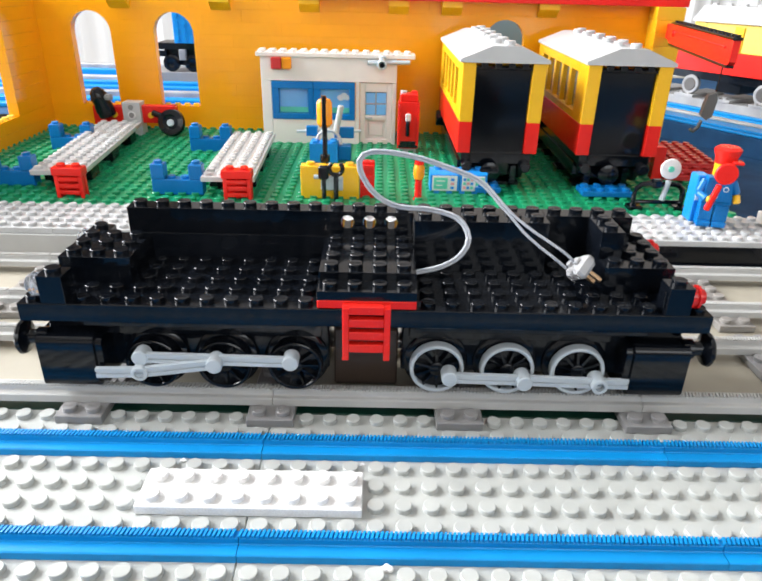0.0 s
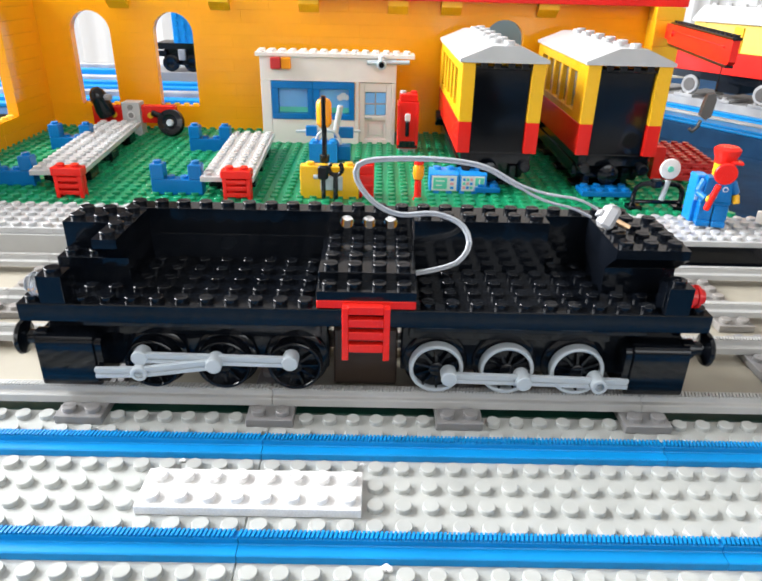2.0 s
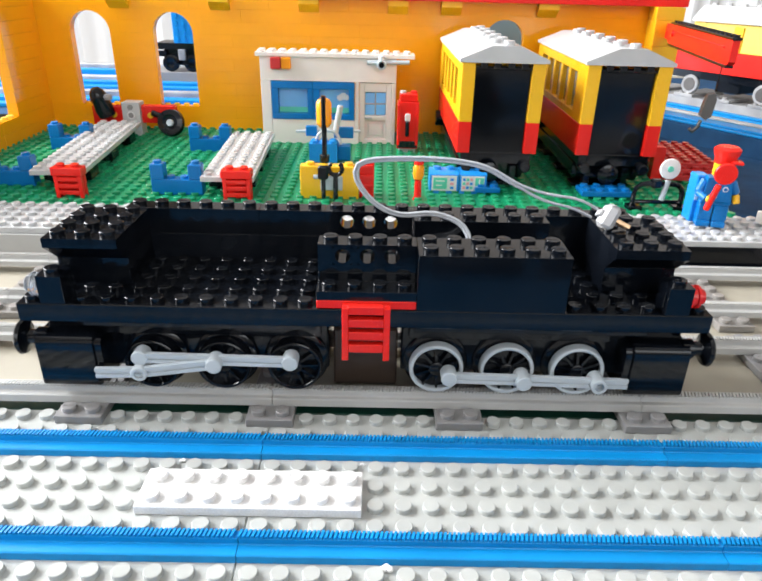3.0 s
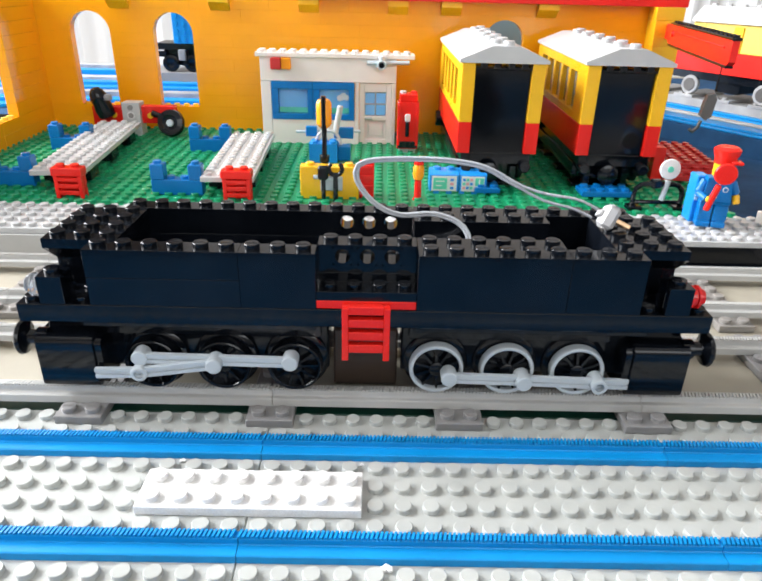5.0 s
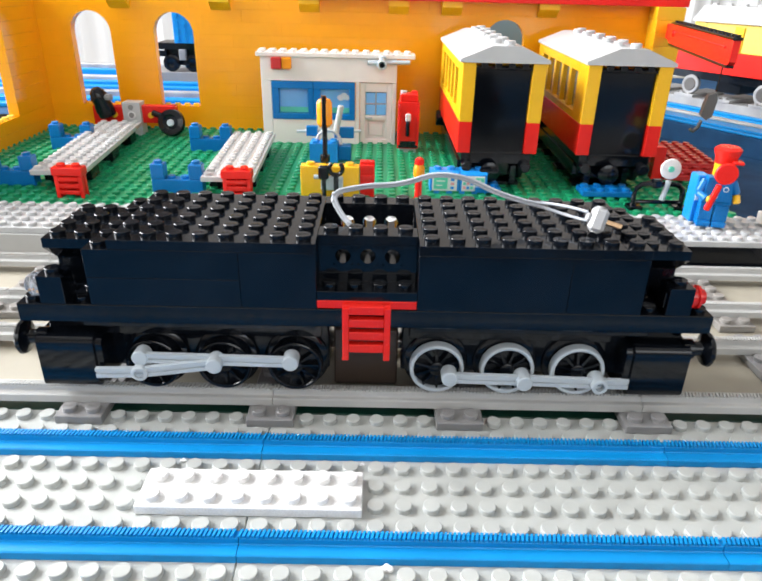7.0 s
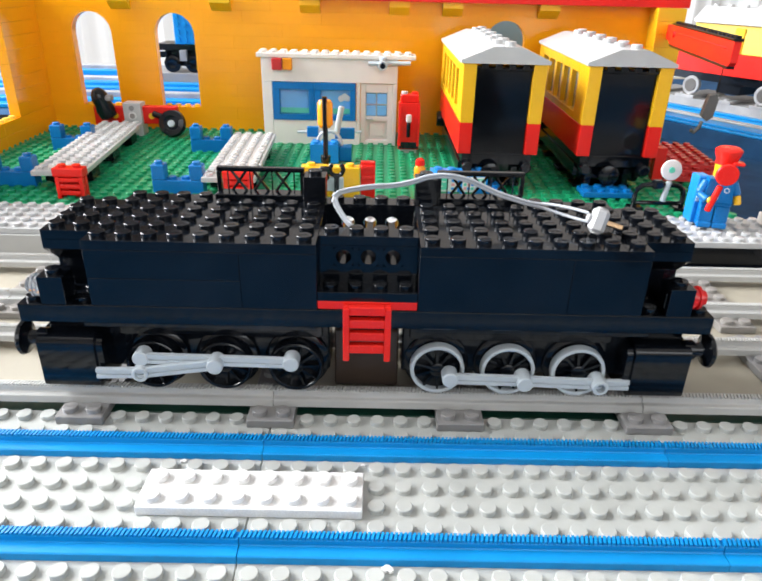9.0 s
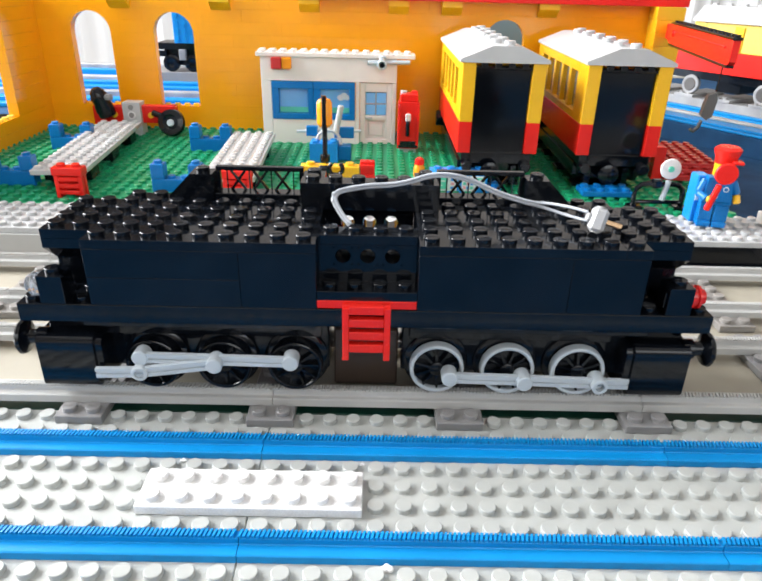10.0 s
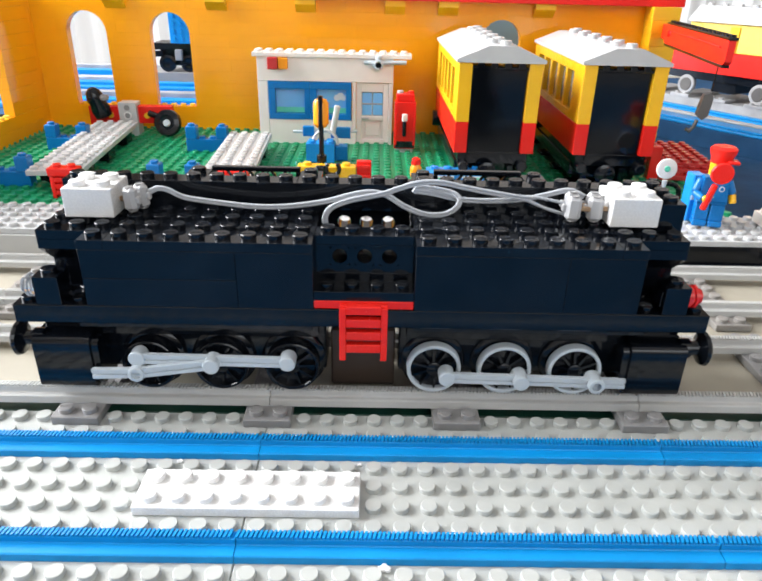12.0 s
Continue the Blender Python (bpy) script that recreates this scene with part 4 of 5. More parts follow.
def wheel_frame():
    f = thing("wheel_frame", "red beam and grey block with black rubber wheels", "toy part", None, at(0, 53.0 * P, 0))
    part("beam", Shape().box(-24.8 * P, -21.5 * P, 0, P, 22.5, 37, RED, 0.5), f)
    part("beam", Shape().box(-20.3 * P, -16.4 * P, 0, P, 24, 38, RED, 0.5), f)
    part("block", Shape().box(-21.6 * P, -19.8 * P, -4, P, BACK + 0.1, 41, PLATEGREY, 0.4), f)
    for z in (22.5, 31, 37.2):
        part("block_hole", Shape().lathe([(2.1, 0), (2.1, 1.2)], DARKGREY, Matrix.Translation((-20.7 * P, -4, z)) @ Matrix.Rotation(radians(90), 4, "X"), 14), f)
    for x in (-22.6, -18.9):
        part("axle_end", Shape().lathe([(2.4, 0), (2.4, 1.5)], YELLOW, Matrix.Translation((x * P, 0, 30.5)) @ Matrix.Rotation(radians(90), 4, "X"), 14), f)
    part("block_ring", Shape().lathe([(3.2, 0), (3.2, 0.8)], WHITE, Matrix.Translation((-20.7 * P, -4, 31)) @ Matrix.Rotation(radians(90), 4, "X"), 14), f)
    turn = Matrix.Rotation(radians(70), 4, "X")
    tilt = Matrix.Translation((-23.4 * P, -6, 40)) @ pose(0, 0, 0, 12, -14, 0)
    part("hose_reel", Shape().lathe([(3, -12), (6.6, -10), (7.4, -4), (6.4, 2), (7.0, 5), (5.6, 10), (3.0, 13)], BLACK, tilt, 18), f)
    part("reel_knob", Shape().lathe([(3.0, 0), (3.4, 2), (2.4, 4)], DARKGREY, Matrix.Translation((-22.5 * P, -10, 44)), 14), f)
    part("wheel", Shape().lathe([(6, -4), (10, -3.4), (11, 0), (10, 3.4), (6, 4), (4, 2.6)], BLACK, Matrix.Translation((-16.6 * P, -8, BACK + 12)) @ turn, 24), f)
    part("hub", Shape().lathe([(3, 0), (2.6, 1.6)], RODGREY, Matrix.Translation((-16.6 * P, -11, BACK + 12.5)) @ turn, 14), f)
    part("axle", Shape().rod((-18.6 * P, -3, 33), (-16.6 * P, -6, 28), 2.4, BLACK), f)


wheel_frame()


def tool_stand():
    x0, y = -1.45 * P, 33.0 * P
    t = thing("tool_stand", "yellow brick stand with black wrenches on a grey rack", "tool stand", None, at(0, 0, 0))
    part("brick", Shape().box(x0, x0 + 1.9 * P, y, y + P, BACK, 34.4, YELLOW, 0.4).stud(x0 + 6, y + 4, 34.4, YELLOW), t)
    part("brick", Shape().box(2.95 * P - 2.0 * P, 2.95 * P, y, y + P, BACK, 34.4, YELLOW, 0.4).stud(2.2 * P, y + 4, 34.4, YELLOW), t)
    part("low_brick", Shape().box(x0 + 1.92 * P, 2.95 * P - 2.02 * P, y + 0.1, y + P, BACK, 34.3, YELLOW, 0.3), t)
    part("rack", Shape().box(0.1 * P, 1.75 * P, y - 2.5, y - 0.1, 20.5, 29.0, RODGREY, 0.4), t)
    part("rack_bar", Shape().rod((-0.4 * P, y - 3, 29), (1.6 * P, y - 3, 28), 1.3, RODGREY), t)
    part("hammer", Shape().rod((0.35 * P, y - 4.5, 15), (0.35 * P, y - 4.5, 32), 1.3, BLACK).box(0.35 * P - 3.2, 0.35 * P + 3.0, y - 6.6, y - 2.2, 28, 36, BLACK, 1.0), t)
    w = Shape().rod((1.25 * P, y - 4.5, 14), (1.25 * P, y - 4.5, 31), 1.5, BLACK)
    pts = [(1.25 * P + 4.0 * math.sin(a), y - 4.5, 34.5 - 3.8 * math.cos(a)) for a in [radians(d) for d in range(-140, 141, 20)]]
    w.tube(pts, 1.35, BLACK, 8)
    part("wrench", w, t)
    lamp = thing("lantern_pole", "orange lantern on a tall black pole", "lamp", None, at(0.3 * P, y + 12, BACK))
    part("pole", Shape().rod((0, 0, 0), (0, 0, 48), 1.5, BLACK, 10), lamp)
    part("lantern", Shape().lathe([(3.0, 41), (4.6, 43), (4.6, 55), (3.4, 57)], LANTERN, None, 16), lamp)
    part("spike", Shape().rod((0, -3.6, 40), (0, -3.6, 59.5), 1.5, BLACK, 10), lamp)
    part("collar", Shape().lathe([(3.0, 20), (3.0, 24)], BLACK, None, 12), lamp)


tool_stand()
thing("red_ladder", "bright red plastic ladder standing behind the tool stand", "ladder",
      Shape().box(3.0 * P, 4.1 * P, 33.4 * P, 34.0 * P, BACK, 37.2, RED, 0.4).box(3.05 * P, 4.05 * P, 33.15 * P, 33.4 * P, 33, 35.4, RED).box(3.05 * P, 4.05 * P, 33.15 * P, 33.4 * P, 27, 29.4, RED).box(3.05 * P, 4.05 * P, 33.15 * P, 33.4 * P, 21, 23.4, RED))


def bike():
    y = 44 * P
    b = thing("blue_cart", "blue studded cart with pale grey rods in the yard", "toy vehicle", None, at(0, y, BACK))
    part("seat", Shape().prism([(-10, 1.8), (10, 1.8), (10, 10), (2, 15), (-10, 15)], "x", -14, 6, BRIGHTBLUE), b)
    for i in range(3):
        for j in range(3):
            part("stud", Shape().stud(-10.5 + i * 6.5, -7 + j * 5.5, 15 - max(0, j - 1) * 2.5, BRIGHTBLUE, 10), b)
    part("tail", Shape().box(6.1, 15, -4, 6, 1.8, 12, BLUE, 0.5), b)
    part("bar", Shape().rod((-24, 2, 21), (22, 2, 22), 1.0, RODGREY), b)
    part("wing", Shape().box(-17, -9, 0, 4, 18, 25, BLUE, 0.4), b)
    part("wing", Shape().box(3, 17, 0, 4, 17, 24.5, BLUE, 0.4), b)
    pts = [(-10 + 9.0 * (1 - math.cos(a)), -2, 13 + 10 * math.sin(a)) for a in [radians(d) for d in range(0, 181, 15)]]
    part("hoop", Shape().tube(pts, 1.2, PLATEGREY), b)
    part("grey_arm", Shape().rod((4, 0, 20), (8, 0, 40), 2.2, PLATEGREY, 10, 0.5), b)


bike()


def desk():
    for x, w in ((8.45, 2.3), (10.78, 2.15)):
        d = thing("control_desk", "bright blue sloped control block with a printed panel", "control panel", None, at(x * P, 35.0 * P, BACK + 0.05), "control desks")
        part("body", Shape().prism([(0, 0), (P * 1.6, 0), (P * 1.6, 13.6), (3.0, 13.6), (0, 12)], "x", 0.1, w * P - 0.1, BRIGHTBLUE), d)
        part("studs", Shape().stud(5, 8, 13.5, BRIGHTBLUE).stud(w * P - 5, 8, 13.5, BRIGHTBLUE), d)
        part("print", Shape().box(1.4, w * P - 1.4, -0.3, 0.0, 1.8, 11.4, WHITE, 0.05), d, None, "white printed panel")
        if w > 2.2:
            part("screen", Shape().box(2.4, 11.0, -0.6, -0.31, 3.0, 10.2, TEAL, 0.05), d, None, "green printed screen")
            part("screen_mark", Shape().box(4.0, 9.4, -0.75, -0.61, 7.8, 8.5, WHITE, 0.02), d)
            part("screen_mark", Shape().box(4.0, 7.8, -0.75, -0.61, 5.0, 5.7, WHITE, 0.02), d)
            for k, mt in enumerate((BRIGHTBLUE, PINK, BRIGHTBLUE)):
                part("key", Shape().box(13.0, 15.2, -0.6, -0.31, 3.0 + k * 2.6, 4.6 + k * 2.6, mt, 0.05), d)
        else:
            for i in range(3):
                for k in range(3):
                    part("key", Shape().box(2.2 + i * 2.3, 3.9 + i * 2.3, -0.6, -0.31, 3.2 + k * 2.6, 4.9 + k * 2.6, (PINK, BRIGHTBLUE, TEAL)[(i + 2 * k) % 3], 0.05), d)
            part("screen", Shape().box(10.0, 15.4, -0.6, -0.31, 5.4, 10.4, TEAL, 0.05), d, None, "green printed screen")
            part("screen_mark", Shape().box(12.3, 13.0, -0.75, -0.61, 6.2, 9.6, WHITE, 0.02), d)


desk()
h = thing("hydrant", "red and orange plastic hydrant post on the yard", "hydrant", None, at(7.45 * P, 33.4 * P, BACK))
part("post", Shape().lathe([(3.2, 0), (2.2, 2), (2.0, 12), (2.8, 13)], RED, None, 14), h)
part("head", Shape().lathe([(2.8, 13), (3.4, 15), (3.4, 20), (2.2, 22)], LANTERN, None, 14), h)
part("cap", Shape().lathe([(3.0, 22), (2.6, 25), (1.2, 26)], RED, None, 14), h)


def signal():
    s = thing("disc_signal", "white disc signal with a green dot on a black frame", "signal", None, at(23.5 * P, 32.2 * P, BACK))
    pts = [(0, 0, 0), (0, 0, 9), (0.8, 0, 12.5), (3.4, 0, 15), (7, 0, 15.6), (22, 0, 15.6), (25.4, 0, 15), (28, 0, 12.5), (28.8, 0, 9), (28.8, 0, 0)]
    part("frame", Shape().tube(pts, 1.5, BLACK, 10), s)
    part("foot", Shape().box(-3, 5, -4, 4, 0, 2.4, BLACK), s)
    part("foot", Shape().box(24, 32, -4, 4, 0, 2.4, BLACK), s)
    part("low_bar", Shape().rod((0, 0, 4.5), (28.8, 0, 4.5), 1.3, BLACK), s)
    part("clip", Shape().box(9, 15, -2.4, 2.4, 13.4, 18.4, BLACK, 0.8), s)
    part("stem", Shape().rod((16.5, -1, 6), (18.4, -1, 18), 1.7, RODGREY, 10), s)
    turn = Matrix.Translation((17.2, -2, 25.3)) @ Matrix.Rotation(radians(82), 4, "X")
    part("disc", Shape().lathe([(5.6, 0), (6.0, 0.5), (6.0, 1.4), (5.4, 1.8)], WHITE, turn, 28), s)
    part("dot", Shape().lathe([(1.8, 1.8), (1.6, 2.4)], TEAL, turn, 16), s)


signal()


def figure():
    """The toy stationmaster: one plain mesh."""
    s = Shape()
    for x0 in (-7.6, 0.3):
        s.box(x0, x0 + 7.3, -4.2, 4.0, 0, 3.2, BLUE, 0.5)
        s.box(x0, x0 + 7.3, -3.0, 4.0, 3.0, 12.4, BLUE, 0.5)
    s.box(-7.8, 7.8, -3.2, 4.0, 12.5, 14.4, BLUE, 0.5)
    s.prism([(-7.6, 14.5), (7.6, 14.5), (6.0, 27.5), (-6.0, 27.5)], "y", -3.6, 4.0, BLUE)
    s.rod((-6.6, 0.4, 25.6), (-9.6, -1.6, 18.4), 2.3, BLUE, 12, 0.8).rod((-9.6, -1.6, 18.4), (-5.5, -6.4, 16.4), 2.1, BLUE, 12, 0.6)
    s.rod((-5.3, -6.4, 16.6), (-4.0, -7.6, 16.6), 2.0, YELLOW, 12, 0.5)
    s.rod((6.6, 0.4, 25.6), (9.8, -0.6, 18.6), 2.3, BLUE, 12, 0.8).rod((9.8, -0.6, 18.6), (10.6, -2.4, 13.8), 2.0, YELLOW, 12, 0.6)
    s.lathe([(3.6, 27.5), (5.0, 28.4), (5.1, 36), (4.2, 37.4)], YELLOW, Matrix.Translation((0.6, 0.2, 0)), 20)
    s.lathe([(5.4, 35.2), (5.6, 38), (6.6, 40.5), (6.9, 42.6), (5.2, 44.0)], RED, Matrix.Translation((0.6, 0.2, 0)), 22)
    s.box(2.5, 8.6, -6.6, 0.5, 35.6, 37.4, RED, 0.8)
    s.rod((-5.0, -7.8, 10.6), (-1.4, -7.8, 25.0), 1.7, RED, 10, 0.5)
    s.lathe([(5.4, 0), (5.8, 0.6), (5.8, 1.6), (5.2, 2.2)], RED, Matrix.Translation((0.4, -7.2, 31.2)) @ Matrix.Rotation(radians(90), 4, "X"), 24)
    s.lathe([(1.5, 0), (1.5, 0.25)], WHITE, Matrix.Translation((3.4, -3.55, 21.6)) @ Matrix.Rotation(radians(90), 4, "X"), 12)
    s.lathe([(1.0, 0.2), (1.0, 0.35)], BLUE, Matrix.Translation((3.4, -3.55, 21.6)) @ Matrix.Rotation(radians(90), 4, "X"), 12)
    for k in range(4):
        s.box(-0.5, 0.2, -3.85, -3.5, 16.5 + 2.6 * k, 17.2 + 2.6 * k, WHITE, 0.1)
    s.box(2.2, 5.0, -3.85, -3.5, 25.0, 25.5, WHITE, 0.1)
    thing("toy_figure", "blue plastic toy figure with red cap and signal paddle", "doll", s, at(27.5 * P, 28.3 * P, BACK + 1.8, -14))


figure()
b = thing("blue_locker", "bright blue locker block with a white mark on the platform", "locker", None, at(26.35 * P, 28.95 * P, BACK + 1.8))
part("body", Shape().box(0, 0.85 * P, 0, 1.2 * P, 0, 26.5, BRIGHTBLUE, 0.6), b)
part("mark", Shape().box(0.6, 4.6, -0.4, -0.05, 12.5, 16.5, WHITE, 0.1), b)
thing("pale_block", "pale cream block lying on the platform", "brick", brick(2, 2, 2, OFFWHITE, 12), at(31.3 * P, 27.3 * P, BACK + 1.8))
rp = thing("red_plates", "stack of dull red studded plates beside the shed", "plates", None, at(28.6 * P, 39.4 * P, BACK + 1.8, -6))
for i, (nx, ny) in enumerate(((5, 10), (5, 8), (4, 8))):
    part("plate", brick(nx, ny, 1, DULLRED, 10), rp, at(0.4 * i * P, 0.6 * i * P, i * 3.25))
part("side_post", Shape().box(-P, -1, 0, P, 0, 22, RED), rp)


# ---- beyond the shed: the other track and its trains ----
FAR = at(46.2 * P, 81.6 * P, 0, -58)
CRANE = at(256.6, 420.0, 0, -99.2)
BOOM = 150.0


def far_things():
    # local x runs along the far track, y away from it
    def put(ob):
        ob.matrix_basis = FAR
        return ob
    put(structure("far_board", Shape().box(-120, 420, -29, 30, -1.1, 27, FARGREY), "pale grey raised board of the far track", "board"))
    put(structure("far_viaduct", Shape().box(-140, 420, -111, -30, -1.1, 15.9, NAVY), "dark raised bed of the blue loop", "board"))
    for y0, y1, z, mt, word in ((-110, -79, 20, RAILBLUE, "bright blue"), (-76, -55, 19, FARGREY, "pale grey"), (-52, -32, 20.5, RAILBLUE, "bright blue")):
        put(thing("far_rail", word + " plastic rail of the far loop", "toy rail", Shape().box(-140, 420, y0, y1, 16, z - 2, mt, 1.0).box(-140, 420, y0 + 6, y1 - 6, z - 2, z, mt, 0.6)))
    for i in range(10):
        s = Shape().box(-60 + i * 42, -38 + i * 42, -30, 28, 27.05, 30, FARGREY)
        for k in range(2):
            s.stud(-54 + i * 42 + 9 * k, -26, 30, FARGREY, 10)
        put(thing("far_sleeper", "grey sleeper plate of the far loop", "sleeper", s))
    t = put(thing("far_wagon", "red and pale yellow toy wagon with white roof", "toy train", None))
    part("red_body", Shape().box(14, 330, -30, 16, 54, 75, RED, 0.6), t)
    part("yellow_body", Shape().box(44, 330, -29, 15, 75.1, 102, PALEYELLOW, 0.6), t)
    for x in (76, 118):
        part("yellow_rib", Shape().box(x, x + 10, -30.5, -29.1, 75.1, 99, YELLOW, 0.4), t)
    roof = Shape().prism([(-33, 102.1), (19, 102.1), (19, 105), (6, 117), (-18, 117), (-33, 105)], "x", 30, 330, PLATEGREY)
    for i in range(18):
        roof.stud(38 + i * 16, -12, 117, PLATEGREY, 10, 3.0, 2.4)
    part("roof", roof, t)
    part("cab_yellow", Shape().box(30, 43.9, -29, 15, 75.1, 102, PALEYELLOW, 0.6), t)
    part("frame", Shape().box(6, 330, -26, 12, 46, 53.9, BLACK), t)
    for x in (38, 118, 198):
        m = Matrix.Translation((x, -25, 39.8)) @ Matrix.Rotation(radians(90), 4, "X")
        w = part("wheel", Shape().lathe([(9.3, -3), (9.7, -2), (9.7, 1.5), (8.9, 2.2)], FARGREY, m, 24), t)
        part("hub", Shape().lathe([(6.8, 2.2), (6.0, 3.0)], HOOKGREY, m, 20), w)
    for x in (66, 150):
        part("tank", Shape().box(x, x + 26, -24, 10, 36, 46, BLACK, 0.6), t)
    c = thing("crane_boom", "red toy crane boom on the shed pier with hanging grey hook", "toy crane", None, CRANE)
    L = BOOM
    part("boom", Shape().prism([(0, 97.5), (3, 95.5), (L - 3, 95.5), (L, 97.5), (L, 109), (0, 109)], "y", 0, 4, RED), c)
    part("bracket", Shape().box(-12.4, -0.1, 0.5, 4, 97.5, 108.5, RED), c)
    part("rivet", Shape().lathe([(2.4, 0), (1.8, 1.4)], RED, Matrix.Translation((14, 0, 103)) @ Matrix.Rotation(radians(90), 4, "X"), 14), c)
    part("side_ridge", Shape().box(22, L - 12, -0.8, 0, 104, 105, RED, 0.2), c)
    e = Shape().box(6, L + 1, -0.8, 4.6, 109.1, 110.6, BLACK)
    for i in range(int((L - 6) / 8)):
        e.stud(12 + i * 8, 2, 110.6, BLACK, 10, 2.0, 1.4)
    part("top_edge", e, c)
    part("low_edge", Shape().box(6, L - 2, -0.6, 4, 93.9, 95.4, BLACK), c)
    part("line", Shape().rod((L - 15, 2, 79), (L - 15, 2, 94), 0.35, BLACK, 6), c)
    part("hook_block", Shape().prism([(-4.5, 65), (-1, 62.5), (2.0, 65), (3.0, 75), (1.5, 78.5), (-2.5, 77.5), (-4, 70)], "x", L - 17.5, L - 12.5, HOOKGREY), c)
    part("hook", Shape().tube([(L - 15, -3, 62), (L - 15, -4, 58), (L - 15, -6.5, 55), (L - 15, -8.5, 56.5)], 1.2, HOOKGREY, 8), c)
    thing("white_scrap", "small white scrap lying beside the blue loop", "scrap", Shape().lathe([(7, 0), (6, 2.4), (4, 4), (1.5, 5)], WHITE, Matrix.Translation((378, 613, -1.1)), 12))


far_things()


def behind_arches():
    for i, (y0, z, mt) in enumerate(((76, 4, RAILBLUE), (79.5, 6, RAILBLUE), (85, 7, FARGREY), (88.5, 8, RAILBLUE), (92.5, 9, RAILBLUE), (97, 10, FARGREY), (103, 12, RAILBLUE), (108, 14, FARGREY))):
        thing("loop_rail", "plastic rail of the loop behind the shed", "toy rail", Shape().box(-90 * P, 10 * P, y0 * P, (y0 + 1.6) * P, -1.1, z, mt, 1.0))
    structure("loop_board", Shape().box(-90 * P, 10 * P, 78 * P, 118 * P, -1.15, 1.0, BRIGHTBLUE), "blue board of the loop behind the shed", "board")
    w = thing("blue_tank_wagon", "bright blue studded wagon on black wheels behind the shed", "toy train", None, at(-30.2 * P, 95.0 * P, 0))
    part("body", Shape().box(2 * P, 10 * P, 0, 6 * P, 54, 96, RAILBLUE, 0.6), w)
    for i in range(3):
        for j in range(4):
            part("stud", Shape().lathe([(2.8, 0), (2.6, 1.8)], RAILBLUE, Matrix.Translation((2.6 * P + i * 9, 0, 60 + j * 9)) @ Matrix.Rotation(radians(90), 4, "X"), 10), w)
    part("frame", Shape().box(-1 * P, 10 * P, 3, 6 * P - 3, 46, 54, BLACK), w)
    part("bogie", Shape().box(0, 9 * P, 6, 6 * P - 6, 27, 45.9, BLACK), w)
    part("coupling", Shape().box(-1.4 * P, 0.6 * P, -2, 2.9, 38, 45, BLACK), w)
    for x in (2.6, 6.2):
        part("axle_box", Shape().box(x * P, (x + 1.1) * P, -3, 2.9, 34, 47, DARKGREY, 0.6), w)
        part("step", Shape().rod(((x + 0.5) * P, -2, 29), ((x + 1.6) * P, -2, 29), 1.4, BLACK), w)
    for x in (1.2, 4.6, 8.0):
        part("wheel", Shape().lathe([(10, -3), (10.5, -2), (10.5, 2), (9, 2.6), (5, 2)], BLACK, Matrix.Translation((x * P, 2, 30)) @ Matrix.Rotation(radians(90), 4, "X"), 20), w)
    # added box that gives the third arch its bluish tone, shaped like a wagon
    b = thing("pale_wagon", "added dull blue box on wheels behind the third arch", "toy train", None, at(13 * P, 66 * P, 0))
    part("body", Shape().box(0, 12 * P, 0, 5 * P, 30, 104, DULLBLUE, 1.0), b)
    part("frame", Shape().box(2, 12 * P - 2, 3, 5 * P - 3, 20, 29.9, BLACK), b)
    for x in (2.2, 9.8):
        part("wheel", Shape().lathe([(10, -3), (10.5, -2), (10.5, 2), (9, 2.6), (5, 2)], BLACK, Matrix.Translation((x * P, 3, 9.4)) @ Matrix.Rotation(radians(90), 4, "X"), 20), b)
    part("rail_bed", Shape().box(-3 * P, 10 * P, -6, 6 * P, 1.1, 19.4, DARKGREY), w)
    part("white_plate", Shape().box(6 * P, 9 * P, -4, 0, 36, 46, WHITE), w)


behind_arches()


# crumbs and lint on the baseplate
for cx, cy, r in ((38.9, 2.4, 1.3), (52.8, 25.4, 0.6), (-24.3, 42.6, 0.8), (31.6, 42.2, 0.6), (71.0, 12.2, 0.5)):
    s = Shape()
    for k in range(3):
        s.lathe([(r * 0.3, 0), (r * 0.8, r * 0.3), (r * 0.7, r * 0.8), (r * 0.2, r)], WHITE, Matrix.Translation((k * r * 0.6 - r * 0.5, (k % 2) * r * 0.5, 0.0)), 7)
    thing("crumb", "small white crumb of dust on the baseplate", "crumb", s, at(cx, cy, 0.02), "crumbs")


# ---- cables ----
def smooth(points, n):
    """n + 1 points at even steps along a smooth line through the points."""
    p = [Vector(q) for q in points]
    p = [2 * p[0] - p[1]] + p + [2 * p[-1] - p[-2]]
    fine = []
    for i in range(1, len(p) - 2):
        a, b, c, d = p[i - 1], p[i], p[i + 1], p[i + 2]
        for k in range(16):
            t = k / 16
            fine.append(0.5 * ((2 * b) + (c - a) * t + (2 * a - 5 * b + 4 * c - d) * t * t + (3 * b - a - 3 * c + d) * t ** 3))
    fine.append(p[-2])
    run = [0.0]
    for a, b in zip(fine, fine[1:]):
        run.append(run[-1] + (b - a).length)
    out, j = [], 0
    for i in range(n + 1):
        want = run[-1] * i / n
        while j < len(run) - 2 and run[j + 1] < want:
            j += 1
        f = (want - run[j]) / max(1e-9, run[j + 1] - run[j])
        out.append(fine[j].lerp(fine[j + 1], min(1, f)))
    return out


